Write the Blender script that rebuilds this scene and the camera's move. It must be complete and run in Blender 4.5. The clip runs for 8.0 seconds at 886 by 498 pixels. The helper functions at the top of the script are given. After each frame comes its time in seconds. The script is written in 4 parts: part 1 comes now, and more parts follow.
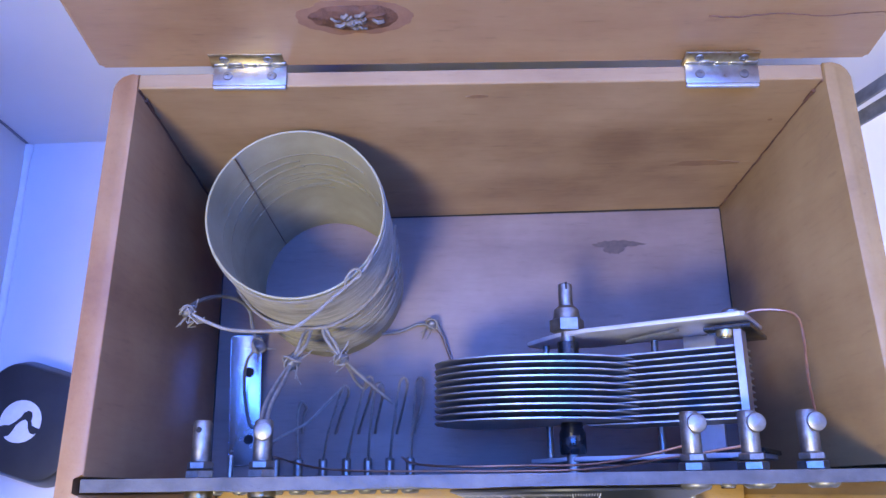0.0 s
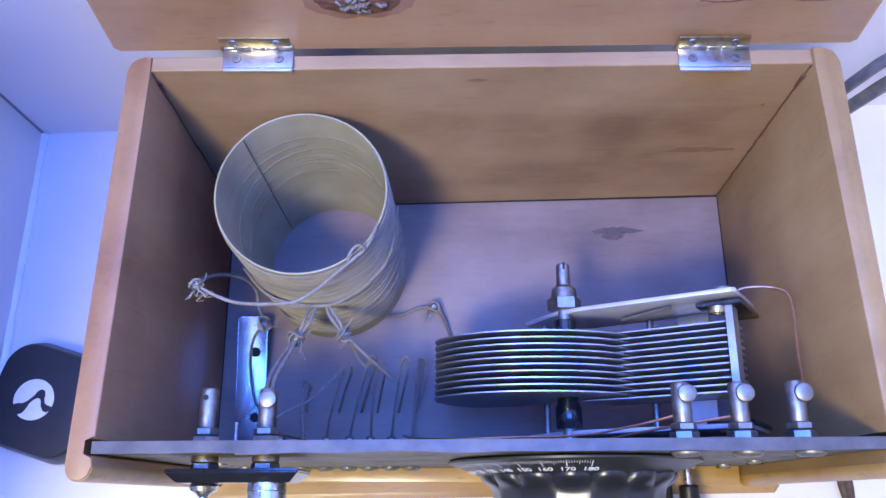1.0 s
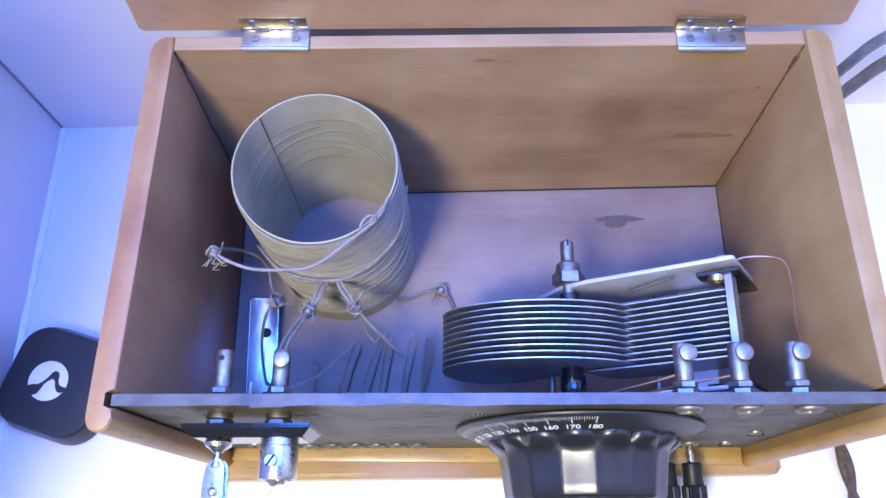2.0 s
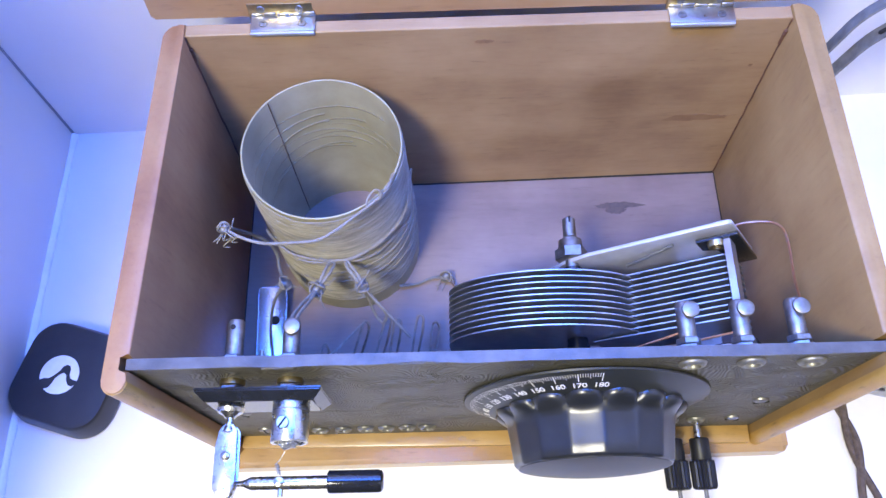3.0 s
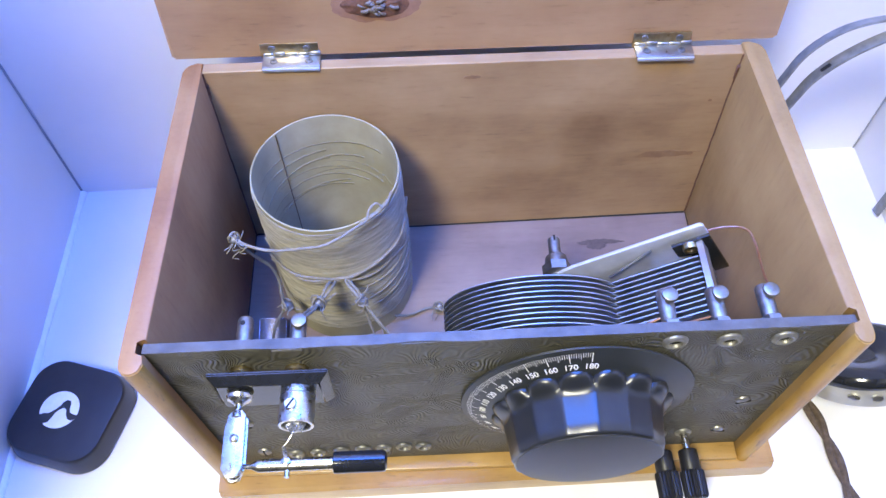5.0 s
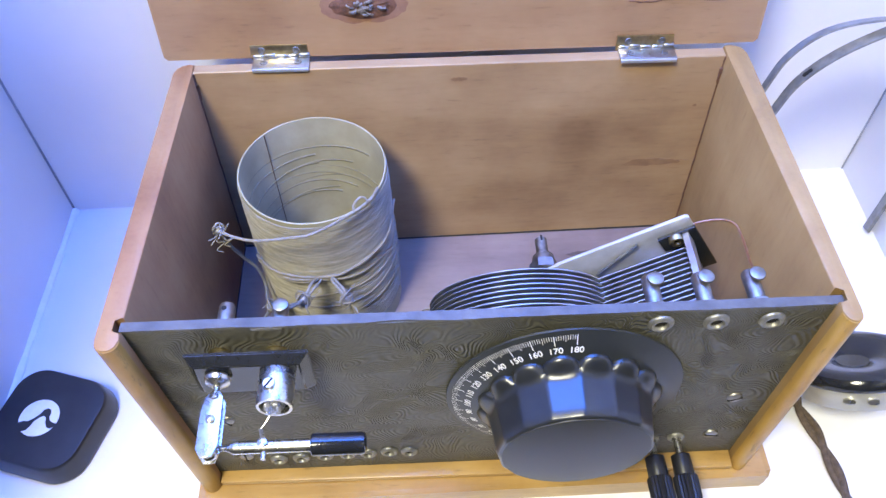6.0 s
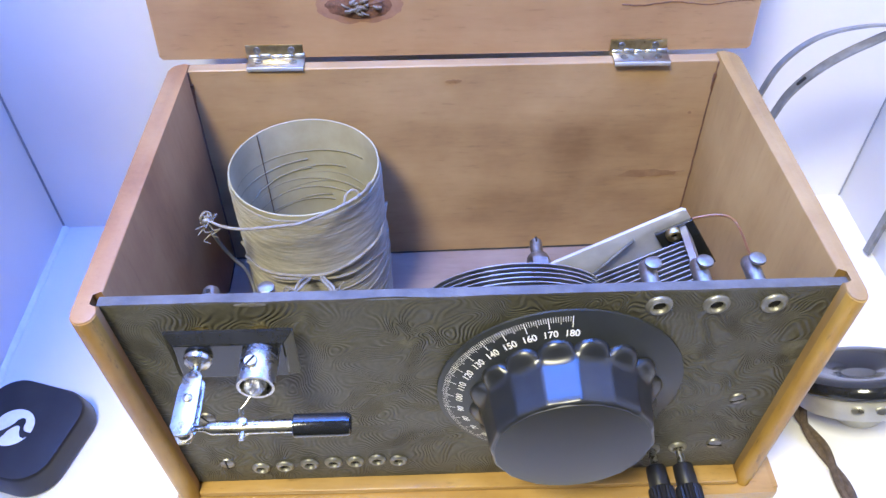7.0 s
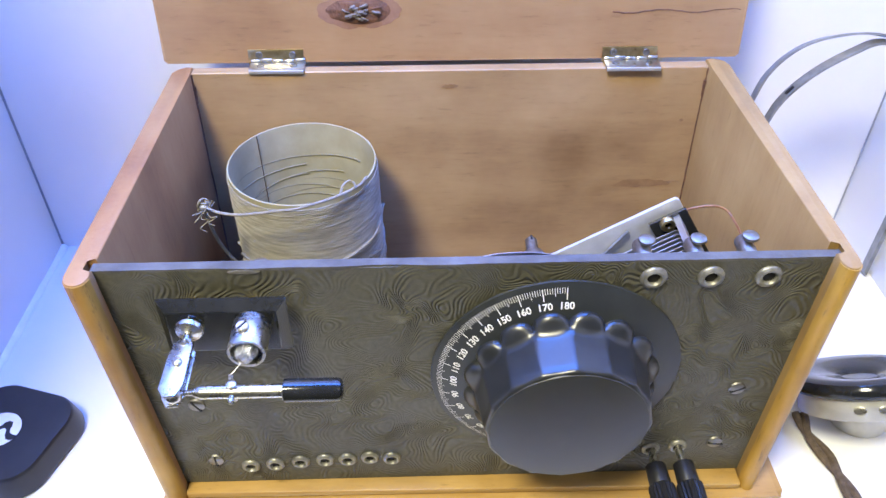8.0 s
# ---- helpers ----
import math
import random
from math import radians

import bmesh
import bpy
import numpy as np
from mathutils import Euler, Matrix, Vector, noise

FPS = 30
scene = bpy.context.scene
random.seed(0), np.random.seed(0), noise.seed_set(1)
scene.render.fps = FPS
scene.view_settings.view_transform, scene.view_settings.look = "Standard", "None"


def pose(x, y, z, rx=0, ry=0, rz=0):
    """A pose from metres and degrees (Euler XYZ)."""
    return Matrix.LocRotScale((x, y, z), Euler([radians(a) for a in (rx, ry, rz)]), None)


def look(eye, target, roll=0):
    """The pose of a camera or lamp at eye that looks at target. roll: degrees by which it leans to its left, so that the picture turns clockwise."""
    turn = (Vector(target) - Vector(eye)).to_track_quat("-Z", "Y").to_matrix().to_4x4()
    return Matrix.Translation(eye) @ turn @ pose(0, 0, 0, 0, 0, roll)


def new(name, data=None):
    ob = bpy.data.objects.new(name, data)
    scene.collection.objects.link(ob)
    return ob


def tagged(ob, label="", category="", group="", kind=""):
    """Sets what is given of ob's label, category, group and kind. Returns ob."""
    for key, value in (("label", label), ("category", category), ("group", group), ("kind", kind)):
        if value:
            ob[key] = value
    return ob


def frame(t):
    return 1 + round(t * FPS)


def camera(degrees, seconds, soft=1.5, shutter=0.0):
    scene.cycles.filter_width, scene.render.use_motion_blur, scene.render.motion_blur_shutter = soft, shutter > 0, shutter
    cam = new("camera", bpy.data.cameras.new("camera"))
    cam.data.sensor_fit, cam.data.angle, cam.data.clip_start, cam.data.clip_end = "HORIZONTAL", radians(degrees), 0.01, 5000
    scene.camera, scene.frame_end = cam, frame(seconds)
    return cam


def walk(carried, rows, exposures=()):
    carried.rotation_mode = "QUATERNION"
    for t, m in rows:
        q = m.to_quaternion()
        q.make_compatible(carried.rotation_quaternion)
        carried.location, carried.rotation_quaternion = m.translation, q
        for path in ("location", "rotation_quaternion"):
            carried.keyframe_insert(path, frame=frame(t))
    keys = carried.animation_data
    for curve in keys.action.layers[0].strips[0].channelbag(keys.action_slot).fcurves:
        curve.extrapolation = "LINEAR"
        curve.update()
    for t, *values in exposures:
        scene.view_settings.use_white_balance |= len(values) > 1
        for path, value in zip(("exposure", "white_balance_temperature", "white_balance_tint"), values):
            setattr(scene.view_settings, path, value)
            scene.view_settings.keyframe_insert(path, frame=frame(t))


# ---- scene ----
cam = camera(59.2, 8.0)
PATH = [
    (0, (0.004, 0.0, 0.425), (-0.001, 0.594, -1.484), -0.7),
    (0.5, (0.007, -0.006, 0.428), (-0.013, 0.586, -1.483), -2.0),
    (1, (0.008, -0.016, 0.431), (-0.021, 0.601, -1.471), -2.5),
    (1.5, (0.007, -0.033, 0.433), (-0.027, 0.621, -1.457), -2.4),
    (2.8, (0.004, -0.07, 0.43), (-0.033, 0.715, -1.41), -3.1),
    (3, (0.004, -0.078, 0.429), (-0.035, 0.722, -1.403), -3.5),
    (3.5, (-0.001, -0.093, 0.433), (-0.029, 0.767, -1.373), -3.4),
    (4, (-0.008, -0.104, 0.43), (-0.024, 0.81, -1.349), -3.1),
    (4.5, (-0.007, -0.122, 0.431), (0.006, 0.879, -1.3), -1.7),
    (4.7, (-0.006, -0.129, 0.431), (0.016, 0.916, -1.274), -0.9),
    (5.8, (0.0, -0.165, 0.402), (0.023, 1.021, -1.209), -0.8),
    (6, (0.002, -0.169, 0.403), (0.025, 1.063, -1.172), -0.8),
    (6.5, (0.003, -0.18, 0.382), (0.035, 1.13, -1.128), 0.1),
    (7, (0.004, -0.194, 0.37), (0.036, 1.189, -1.075), -0.1),
    (7.5, (0.004, -0.21, 0.351), (0.039, 1.244, -1.022), -0.0),
    (8, (0.006, -0.225, 0.339), (0.039, 1.3, -0.953), 0.1),
]
walk(cam, [(t, look(eye, target, roll)) for t, eye, target, roll in PATH],
     exposures=[(0, -0.38, 6500, 10), (1, -0.32, 6480, 10), (1.5, -0.15, 6450, 9), (3, -0.02, 6420, 7), (4.5, 0.02, 6480, 4), (6, 0.11, 6780, 1), (7, 0.18, 7080, -1), (8, 0.25, 7380, -2)])

# ---- light ----
world = bpy.data.worlds.new("room_air")
scene.world = world
world.use_nodes = True
world.node_tree.nodes["Background"].inputs[0].default_value = (0.75, 0.82, 1.0, 1)
world.node_tree.nodes["Background"].inputs[1].default_value = 0.008


def area_lamp(name, eye, target, sx, sy, watts, colour):
    data = bpy.data.lights.new(name, "AREA")
    data.shape, data.size, data.size_y, data.energy, data.color = "RECTANGLE", sx, sy, watts, colour
    ob = new(name, data)
    ob.matrix_world = look(eye, target)
    return ob


area_lamp("room_light", (-0.42, -0.61, 1.46), (0.02, 0.06, 0.05), 0.30, 0.30, 38, (1.0, 0.93, 0.80))
area_lamp("led_light", (0.02, 0.065, 0.56), (0.02, 0.062, 0.0), 0.36, 0.14, 5.6, (0.045, 0.18, 1.0))
area_lamp("led_strip_light", (-0.04, 0.198, 0.435), (-0.04, 0.05, 0.30), 0.50, 0.17, 2.6, (0.07, 0.18, 1.0))
# Unseen fill lamp added at right front to lift the left inner side.
area_lamp("window_light", (0.62, -0.85, 1.35), (0.05, 0.05, 0.05), 0.6, 0.5, 1.5, (0.98, 0.97, 0.95))


# ---- materials ----
def nodes_of(name):
    m = bpy.data.materials.new(name)
    m.use_nodes = True
    t = m.node_tree
    return m, t.nodes, t.links, t.nodes["Principled BSDF"]


def node(ns, kind, **props):
    n = ns.new(kind)
    for k, v in props.items():
        if k in n.inputs.keys():
            n.inputs[k].default_value = v
    return n


def ramp(ns, stops):
    r = ns.new("ShaderNodeValToRGB")
    r.color_ramp.elements[0].position, r.color_ramp.elements[0].color = stops[0][0], (*stops[0][1], 1)
    r.color_ramp.elements[1].position, r.color_ramp.elements[1].color = stops[-1][0], (*stops[-1][1], 1)
    for p, c in stops[1:-1]:
        e = r.color_ramp.elements.new(p)
        e.color = (*c, 1)
    return r


def plain(name, dark, light, rough=0.5, metal=0.0, scale=60.0, bump=0.05, fine=900.0, rough_var=0.12, coat=0.0, stretch=1.0, spec=0.5):
    """Two-scale mottled surface between two close tones."""
    m, ns, ln, b = nodes_of(name)
    tc = ns.new("ShaderNodeTexCoord")
    n1 = node(ns, "ShaderNodeTexNoise", Scale=scale, Detail=6.0, Roughness=0.6)
    n2 = node(ns, "ShaderNodeTexNoise", Scale=fine, Detail=3.0)
    mp = ns.new("ShaderNodeMapping")
    mp.inputs["Scale"].default_value = (1, 1, stretch)
    ln.new(tc.outputs["Object"], mp.inputs["Vector"])
    ln.new(mp.outputs[0], n1.inputs["Vector"])
    ln.new(tc.outputs["Object"], n2.inputs["Vector"])
    r = ramp(ns, [(0.3, dark), (0.7, light)])
    ln.new(n1.outputs["Fac"], r.inputs["Fac"])
    ln.new(r.outputs["Color"], b.inputs["Base Color"])
    mr = node(ns, "ShaderNodeMapRange")
    mr.inputs["To Min"].default_value, mr.inputs["To Max"].default_value = max(0.02, rough - rough_var), min(1, rough + rough_var)
    ln.new(n1.outputs["Fac"], mr.inputs["Value"])
    ln.new(mr.outputs["Result"], b.inputs["Roughness"])
    b.inputs["Metallic"].default_value = metal
    b.inputs["Coat Weight"].default_value = coat
    b.inputs["Specular IOR Level"].default_value = spec
    bp = node(ns, "ShaderNodeBump", Strength=bump, Distance=0.0006)
    ln.new(n2.outputs["Fac"], bp.inputs["Height"])
    ln.new(bp.outputs["Normal"], b.inputs["Normal"])
    return m


def wood(name, tones, axis="x", rough=0.45, rings=1.0, streak=0.5, coat=0.1):
    """Planed board: long grain along one axis, broad colour drift, dark streaks and fine pores."""
    m, ns, ln, b = nodes_of(name)
    tc = ns.new("ShaderNodeTexCoord")
    oi = ns.new("ShaderNodeObjectInfo")
    sh = node(ns, "ShaderNodeVectorMath")
    sh.operation = "ADD"
    ln.new(tc.outputs["Object"], sh.inputs[0])
    ln.new(oi.outputs["Random"], sh.inputs[1])
    long_, cross = 6.0, 34.0
    s = {"x": (long_, cross, cross), "y": (cross, long_, cross), "z": (cross, cross, long_)}[axis]
    mp = ns.new("ShaderNodeMapping")
    mp.inputs["Scale"].default_value = s
    ln.new(sh.outputs[0], mp.inputs["Vector"])
    mp2 = ns.new("ShaderNodeMapping")
    mp2.inputs["Scale"].default_value = tuple(v * 7 for v in s)
    ln.new(sh.outputs[0], mp2.inputs["Vector"])
    broad = node(ns, "ShaderNodeTexNoise", Scale=1.0 * rings, Detail=4.0, Roughness=0.55, Distortion=0.6)
    ln.new(mp.outputs[0], broad.inputs["Vector"])
    fine = node(ns, "ShaderNodeTexNoise", Scale=1.6, Detail=5.0, Roughness=0.65)
    ln.new(mp2.outputs[0], fine.inputs["Vector"])
    blot = node(ns, "ShaderNodeTexNoise", Scale=17.0, Detail=4.0, Roughness=0.6)
    ln.new(sh.outputs[0], blot.inputs["Vector"])
    mix1 = node(ns, "ShaderNodeMix")
    mix1.inputs["Factor"].default_value = 0.24
    ln.new(broad.outputs["Fac"], mix1.inputs["A"])
    ln.new(fine.outputs["Fac"], mix1.inputs["B"])
    mix2 = node(ns, "ShaderNodeMix")
    mix2.inputs["Factor"].default_value = 0.50
    ln.new(mix1.outputs[0], mix2.inputs["A"])
    ln.new(blot.outputs["Fac"], mix2.inputs["B"])
    r = ramp(ns, [(0.34, tones[0]), (0.49, tones[1]), (0.64, tones[2])])
    ln.new(mix2.outputs[0], r.inputs["Fac"])
    st = ramp(ns, [(0.26, (1 - streak,) * 3), (0.40, (1, 1, 1))])
    ln.new(fine.outputs["Fac"], st.inputs["Fac"])
    mul = ns.new("ShaderNodeMix")
    mul.data_type, mul.blend_type = "RGBA", "MULTIPLY"
    mul.inputs["Factor"].default_value = 1.0
    ln.new(r.outputs["Color"], mul.inputs[6])
    ln.new(st.outputs["Color"], mul.inputs[7])
    ln.new(mul.outputs[2], b.inputs["Base Color"])
    mr = node(ns, "ShaderNodeMapRange")
    mr.inputs["To Min"].default_value, mr.inputs["To Max"].default_value = rough + 0.12, rough - 0.1
    ln.new(mix2.outputs[0], mr.inputs["Value"])
    ln.new(mr.outputs["Result"], b.inputs["Roughness"])
    b.inputs["Coat Weight"].default_value = coat
    b.inputs["Coat Roughness"].default_value = rough * 0.7
    bp = node(ns, "ShaderNodeBump", Strength=0.25, Distance=0.0005)
    ln.new(fine.outputs["Fac"], bp.inputs["Height"])
    ln.new(bp.outputs["Normal"], b.inputs["Normal"])
    return m


def crackle_board():
    """Moulded panel with a pressed, winding line pattern."""
    m, ns, ln, b = nodes_of("crackle_panel")
    tc = ns.new("ShaderNodeTexCoord")
    warp = node(ns, "ShaderNodeTexNoise", Scale=40.0, Detail=1.0, Roughness=0.30, Distortion=0.5)
    ln.new(tc.outputs["Object"], warp.inputs["Vector"])
    mul = ns.new("ShaderNodeMath")
    mul.operation, mul.inputs[1].default_value = "MULTIPLY", 215.0
    ln.new(warp.outputs["Fac"], mul.inputs[0])
    sep = ns.new("ShaderNodeSeparateXYZ")
    ln.new(tc.outputs["Object"], sep.inputs[0])
    lin = ns.new("ShaderNodeMath")
    lin.operation, lin.inputs[1].default_value = "MULTIPLY", 1100.0
    ln.new(sep.outputs["X"], lin.inputs[0])
    add = ns.new("ShaderNodeMath")
    ln.new(mul.outputs[0], add.inputs[0])
    ln.new(lin.outputs[0], add.inputs[1])
    sn = ns.new("ShaderNodeMath")
    sn.operation = "SINE"
    ln.new(add.outputs[0], sn.inputs[0])
    mr = node(ns, "ShaderNodeMapRange")
    mr.inputs["From Min"].default_value = -1.0
    ln.new(sn.outputs[0], mr.inputs["Value"])
    fade = node(ns, "ShaderNodeTexNoise", Scale=30.0, Detail=3.0)
    ln.new(tc.outputs["Object"], fade.inputs["Vector"])
    fr = ramp(ns, [(0.40, (0.14,) * 3), (0.66, (1, 1, 1))])
    ln.new(fade.outputs["Fac"], fr.inputs["Fac"])
    h = ns.new("ShaderNodeMath")
    h.operation = "MULTIPLY"
    ln.new(mr.outputs["Result"], h.inputs[0])
    ln.new(fr.outputs["Color"], h.inputs[1])
    dust = node(ns, "ShaderNodeTexNoise", Scale=420.0, Detail=4.0, Roughness=0.7)
    ln.new(tc.outputs["Object"], dust.inputs["Vector"])
    r = ramp(ns, [(0.30, (0.054, 0.052, 0.038)), (0.70, (0.092, 0.088, 0.065))])
    ln.new(dust.outputs["Fac"], r.inputs["Fac"])
    ln.new(r.outputs["Color"], b.inputs["Base Color"])
    b.inputs["Roughness"].default_value = 0.50
    grain = node(ns, "ShaderNodeBump", Strength=0.25, Distance=0.0002)
    ln.new(dust.outputs["Fac"], grain.inputs["Height"])
    bp = node(ns, "ShaderNodeBump", Strength=1.0, Distance=0.0006)
    ln.new(h.outputs[0], bp.inputs["Height"])
    ln.new(grain.outputs["Normal"], bp.inputs["Normal"])
    ln.new(bp.outputs["Normal"], b.inputs["Normal"])
    return m


CRACKLE = crackle_board()
PINE_IN = wood("pine_inner", [(0.20, 0.115, 0.050), (0.30, 0.190, 0.088), (0.38, 0.255, 0.128)], "x", 0.5, 1.0, 0.18)
# Same boards in two tones: shade and light put into the colour.
PINE_SHADED = wood("pine_side", [(0.180, 0.080, 0.032), (0.280, 0.140, 0.056), (0.35, 0.200, 0.084)], "z", 0.5, 0.8, 0.15)
PINE_LIT = wood("pine_right", [(0.190, 0.110, 0.036), (0.290, 0.178, 0.063), (0.36, 0.236, 0.092)], "z", 0.5, 0.8, 0.15)
PINE_LID = wood("pine_lid", [(0.245, 0.135, 0.062), (0.345, 0.208, 0.100), (0.41, 0.265, 0.138)], "x", 0.42, 0.8, 0.25)
PINE_FLOOR = wood("pine_floor", [(0.150, 0.105, 0.082), (0.21, 0.155, 0.124), (0.27, 0.210, 0.172)], "x", 0.52, 0.7, 0.15, 0.06)
VARNISH = wood("varnished_oak", [(0.23, 0.125, 0.036), (0.36, 0.218, 0.068), (0.46, 0.295, 0.105)], "x", 0.32, 1.3, 0.45, 0.35)
VARNISH_UP = wood("varnished_upright", [(0.19, 0.095, 0.016), (0.34, 0.190, 0.034), (0.46, 0.275, 0.058)], "z", 0.38, 1.5, 0.7, 0.12)
WHITE = plain("white_board", (0.70, 0.70, 0.71), (0.76, 0.76, 0.76), 0.45, 0, 9.0, 0.03, 500)
# Dark grey chosen so the unseen room throws little light back.
PLASTER = plain("room_paint", (0.10, 0.10, 0.10), (0.135, 0.13, 0.128), 0.8, 0, 3.0, 0.02)
CAULK = plain("white_sealant", (0.74, 0.75, 0.78), (0.85, 0.85, 0.86), 0.35, 0, 80.0, 0.2, 300)
BAKELITE = plain("black_bakelite", (0.010, 0.011, 0.012), (0.016, 0.017, 0.018), 0.14, 0, 120.0, 0.03, 1500, 0.05)
KNOBMAT = plain("worn_bakelite", (0.013, 0.014, 0.014), (0.022, 0.023, 0.022), 0.30, 0, 90.0, 0.05, 1300, 0.04, spec=0.60)
FACEMAT = plain("dulled_bakelite", (0.022, 0.023, 0.023), (0.032, 0.033, 0.032), 0.46, 0, 60.0, 0.05, 1300, 0.06, spec=0.5)
DIALMAT = plain("dial_enamel", (0.021, 0.024, 0.026), (0.033, 0.037, 0.040), 0.42, 0, 70.0, 0.04, 1300, 0.08, spec=0.4)
PUCK = plain("soft_black_plastic", (0.011, 0.012, 0.015), (0.018, 0.019, 0.022), 0.36, 0, 100.0, 0.05, 2500, 0.05, spec=0.6)
RIB = plain("ribbed_black_plastic", (0.008, 0.008, 0.009), (0.014, 0.014, 0.016), 0.42, 0, 200.0, 0.05, spec=0.35)
NICKEL = plain("nickel", (0.50, 0.49, 0.46), (0.62, 0.61, 0.58), 0.28, 1, 250.0, 0.06, 1500, 0.1)
DULLNICK = plain("dull_nickel", (0.21, 0.20, 0.18), (0.36, 0.35, 0.32), 0.46, 1, 300.0, 0.12, 1500, 0.12)
BRASS = plain("aged_brass", (0.42, 0.33, 0.16), (0.62, 0.52, 0.30), 0.32, 1, 300.0, 0.12, 1500, 0.12)
EYELET = plain("pale_nickel", (0.22, 0.215, 0.185), (0.35, 0.34, 0.30), 0.45, 0.7, 300.0, 0.12, 1500, 0.1)
# Pale half-metal tone stands in for the bright surroundings it would mirror.
CUPMAT = plain("worn_cup_nickel", (0.46, 0.46, 0.45), (0.60, 0.60, 0.58), 0.36, 0.55, 90.0, 0.08, 1500, 0.1)
STEEL = plain("hinge_steel", (0.36, 0.35, 0.31), (0.52, 0.50, 0.44), 0.33, 1, 260.0, 0.15, 1500, 0.14)
ALU = plain("dull_aluminium", (0.42, 0.43, 0.44), (0.55, 0.56, 0.57), 0.42, 1, 140.0, 0.06, 1800, 0.1)
BRIGHT = plain("bright_aluminium", (0.50, 0.51, 0.53), (0.60, 0.61, 0.63), 0.26, 1, 140.0, 0.04, 1800, 0.05)
PLATE = plain("grey_plate", (0.50, 0.51, 0.52), (0.62, 0.63, 0.64), 0.46, 0.55, 120.0, 0.08, 1500, 0.08)
BAND = plain("spring_steel", (0.13, 0.13, 0.125), (0.27, 0.27, 0.26), 0.45, 0.25, 120.0, 0.08, 1500, 0.12)
CARD = plain("yellowed_card", (0.255, 0.230, 0.138), (0.365, 0.335, 0.222), 0.7, 0, 45.0, 0.1, 500)
COTTON = plain("cotton_wire", (0.175, 0.158, 0.118), (0.375, 0.350, 0.278), 0.85, 0, 75.0, 0.9, 2600, stretch=9.0)
# Darker than the card: groove shade put into the crease colour.
CREASE_SHADE = plain("creased_card", (0.145, 0.128, 0.076), (0.215, 0.195, 0.122), 0.75, 0, 60.0)
FRAY = plain("grey_cotton", (0.15, 0.132, 0.105), (0.28, 0.255, 0.21), 0.85, 0, 220.0, 0.3, 1800)
STUDWIRE = plain("brown_cotton", (0.17, 0.135, 0.10), (0.27, 0.22, 0.17), 0.8, 0, 300.0, 0.2)
DARKWIRE = plain("tarnished_wire", (0.10, 0.065, 0.045), (0.20, 0.13, 0.085), 0.45, 0.6, 300.0, 0.1)
COPPER = plain("copper_wire", (0.36, 0.19, 0.11), (0.50, 0.28, 0.17), 0.38, 0.85, 300.0, 0.1)
SOLDER = plain("solder", (0.16, 0.16, 0.17), (0.32, 0.32, 0.33), 0.58, 0.8, 400.0, 0.3)
CRYSTAL = plain("galena", (0.30, 0.31, 0.33), (0.72, 0.73, 0.75), 0.22, 0.9, 900.0, 1.0, 1600)
PRINT = plain("dial_print", (0.68, 0.68, 0.66), (0.80, 0.80, 0.78), 0.6, 0, 300.0, 0.02)
LOGO = plain("white_print", (0.72, 0.72, 0.72), (0.80, 0.80, 0.80), 0.5, 0, 300.0, 0.02)
CORD = plain("brown_braid", (0.055, 0.038, 0.028), (0.13, 0.095, 0.070), 0.85, 0, 400.0, 0.5, 1500)
GREYWIRE = plain("grey_lead", (0.10, 0.10, 0.095), (0.19, 0.185, 0.17), 0.6, 0, 200.0, 0.1)
KNOTWOOD = plain("bark_knot", (0.045, 0.020, 0.012), (0.19, 0.085, 0.045), 0.75, 0, 220.0, 0.8, 700)
SPLINTER = plain("pale_splinter", (0.06, 0.04, 0.03), (0.22, 0.19, 0.155), 0.7, 0, 300.0, 0.6, 700)
STAIN = plain("dark_stain", (0.055, 0.038, 0.030), (0.11, 0.078, 0.060), 0.6, 0, 300.0, 0.2)
# Near-black colour stands in for the shade inside holes, slots and gaps.
RECESS_SHADE = plain("hole_dark", (0.006, 0.005, 0.005), (0.012, 0.011, 0.010), 0.8, 0, 200.0)
RUBBED = plain("rubbed_edge", (0.045, 0.043, 0.040), (0.115, 0.110, 0.102), 0.40, 0, 90.0, 0.35, 500)

# ---- building helpers ----
HOME = {}


def thing(name, at, label, category, group="", rz=0.0, kind=""):
    ob = new(name)
    ob.empty_display_size = 0.01
    ob.matrix_world = pose(*at, 0, 0, rz)
    HOME[ob.name] = Vector(at) if not rz else Vector((0, 0, 0))
    return tagged(ob, label, category, group, kind)


def finish(name, bm, material, smooth=True):
    bmesh.ops.recalc_face_normals(bm, faces=bm.faces)
    me = bpy.data.meshes.new(name)
    bm.to_mesh(me)
    bm.free()
    me.materials.append(material)
    if smooth:
        me.shade_smooth()
        me.set_sharp_from_angle(angle=radians(38))
    return me


def part(name, bm, material, parent, label="", smooth=True):
    home = HOME[parent.name]
    bmesh.ops.translate(bm, verts=bm.verts, vec=-home)
    ob = new(name, finish(name, bm, material, smooth))
    ob.parent = parent
    HOME[ob.name] = home
    return tagged(ob, label)


def twin(src, parent, shift, rz=0.0):
    """Another part on the same mesh, moved by shift."""
    ob = new(src.name.split(".")[0], src.data)
    ob.parent = parent
    ob.matrix_basis = pose(*shift, 0, 0, rz)
    HOME[ob.name] = HOME[parent.name]
    for k in src.keys():
        ob[k] = src[k]
    return ob


def solo(name, bm, material, label, category, at=(0, 0, 0), group="", kind="", smooth=True):
    bmesh.ops.translate(bm, verts=bm.verts, vec=-Vector(at))
    ob = new(name, finish(name, bm, material, smooth))
    ob.location = at
    HOME[ob.name] = Vector(at)
    return tagged(ob, label, category, group, kind)


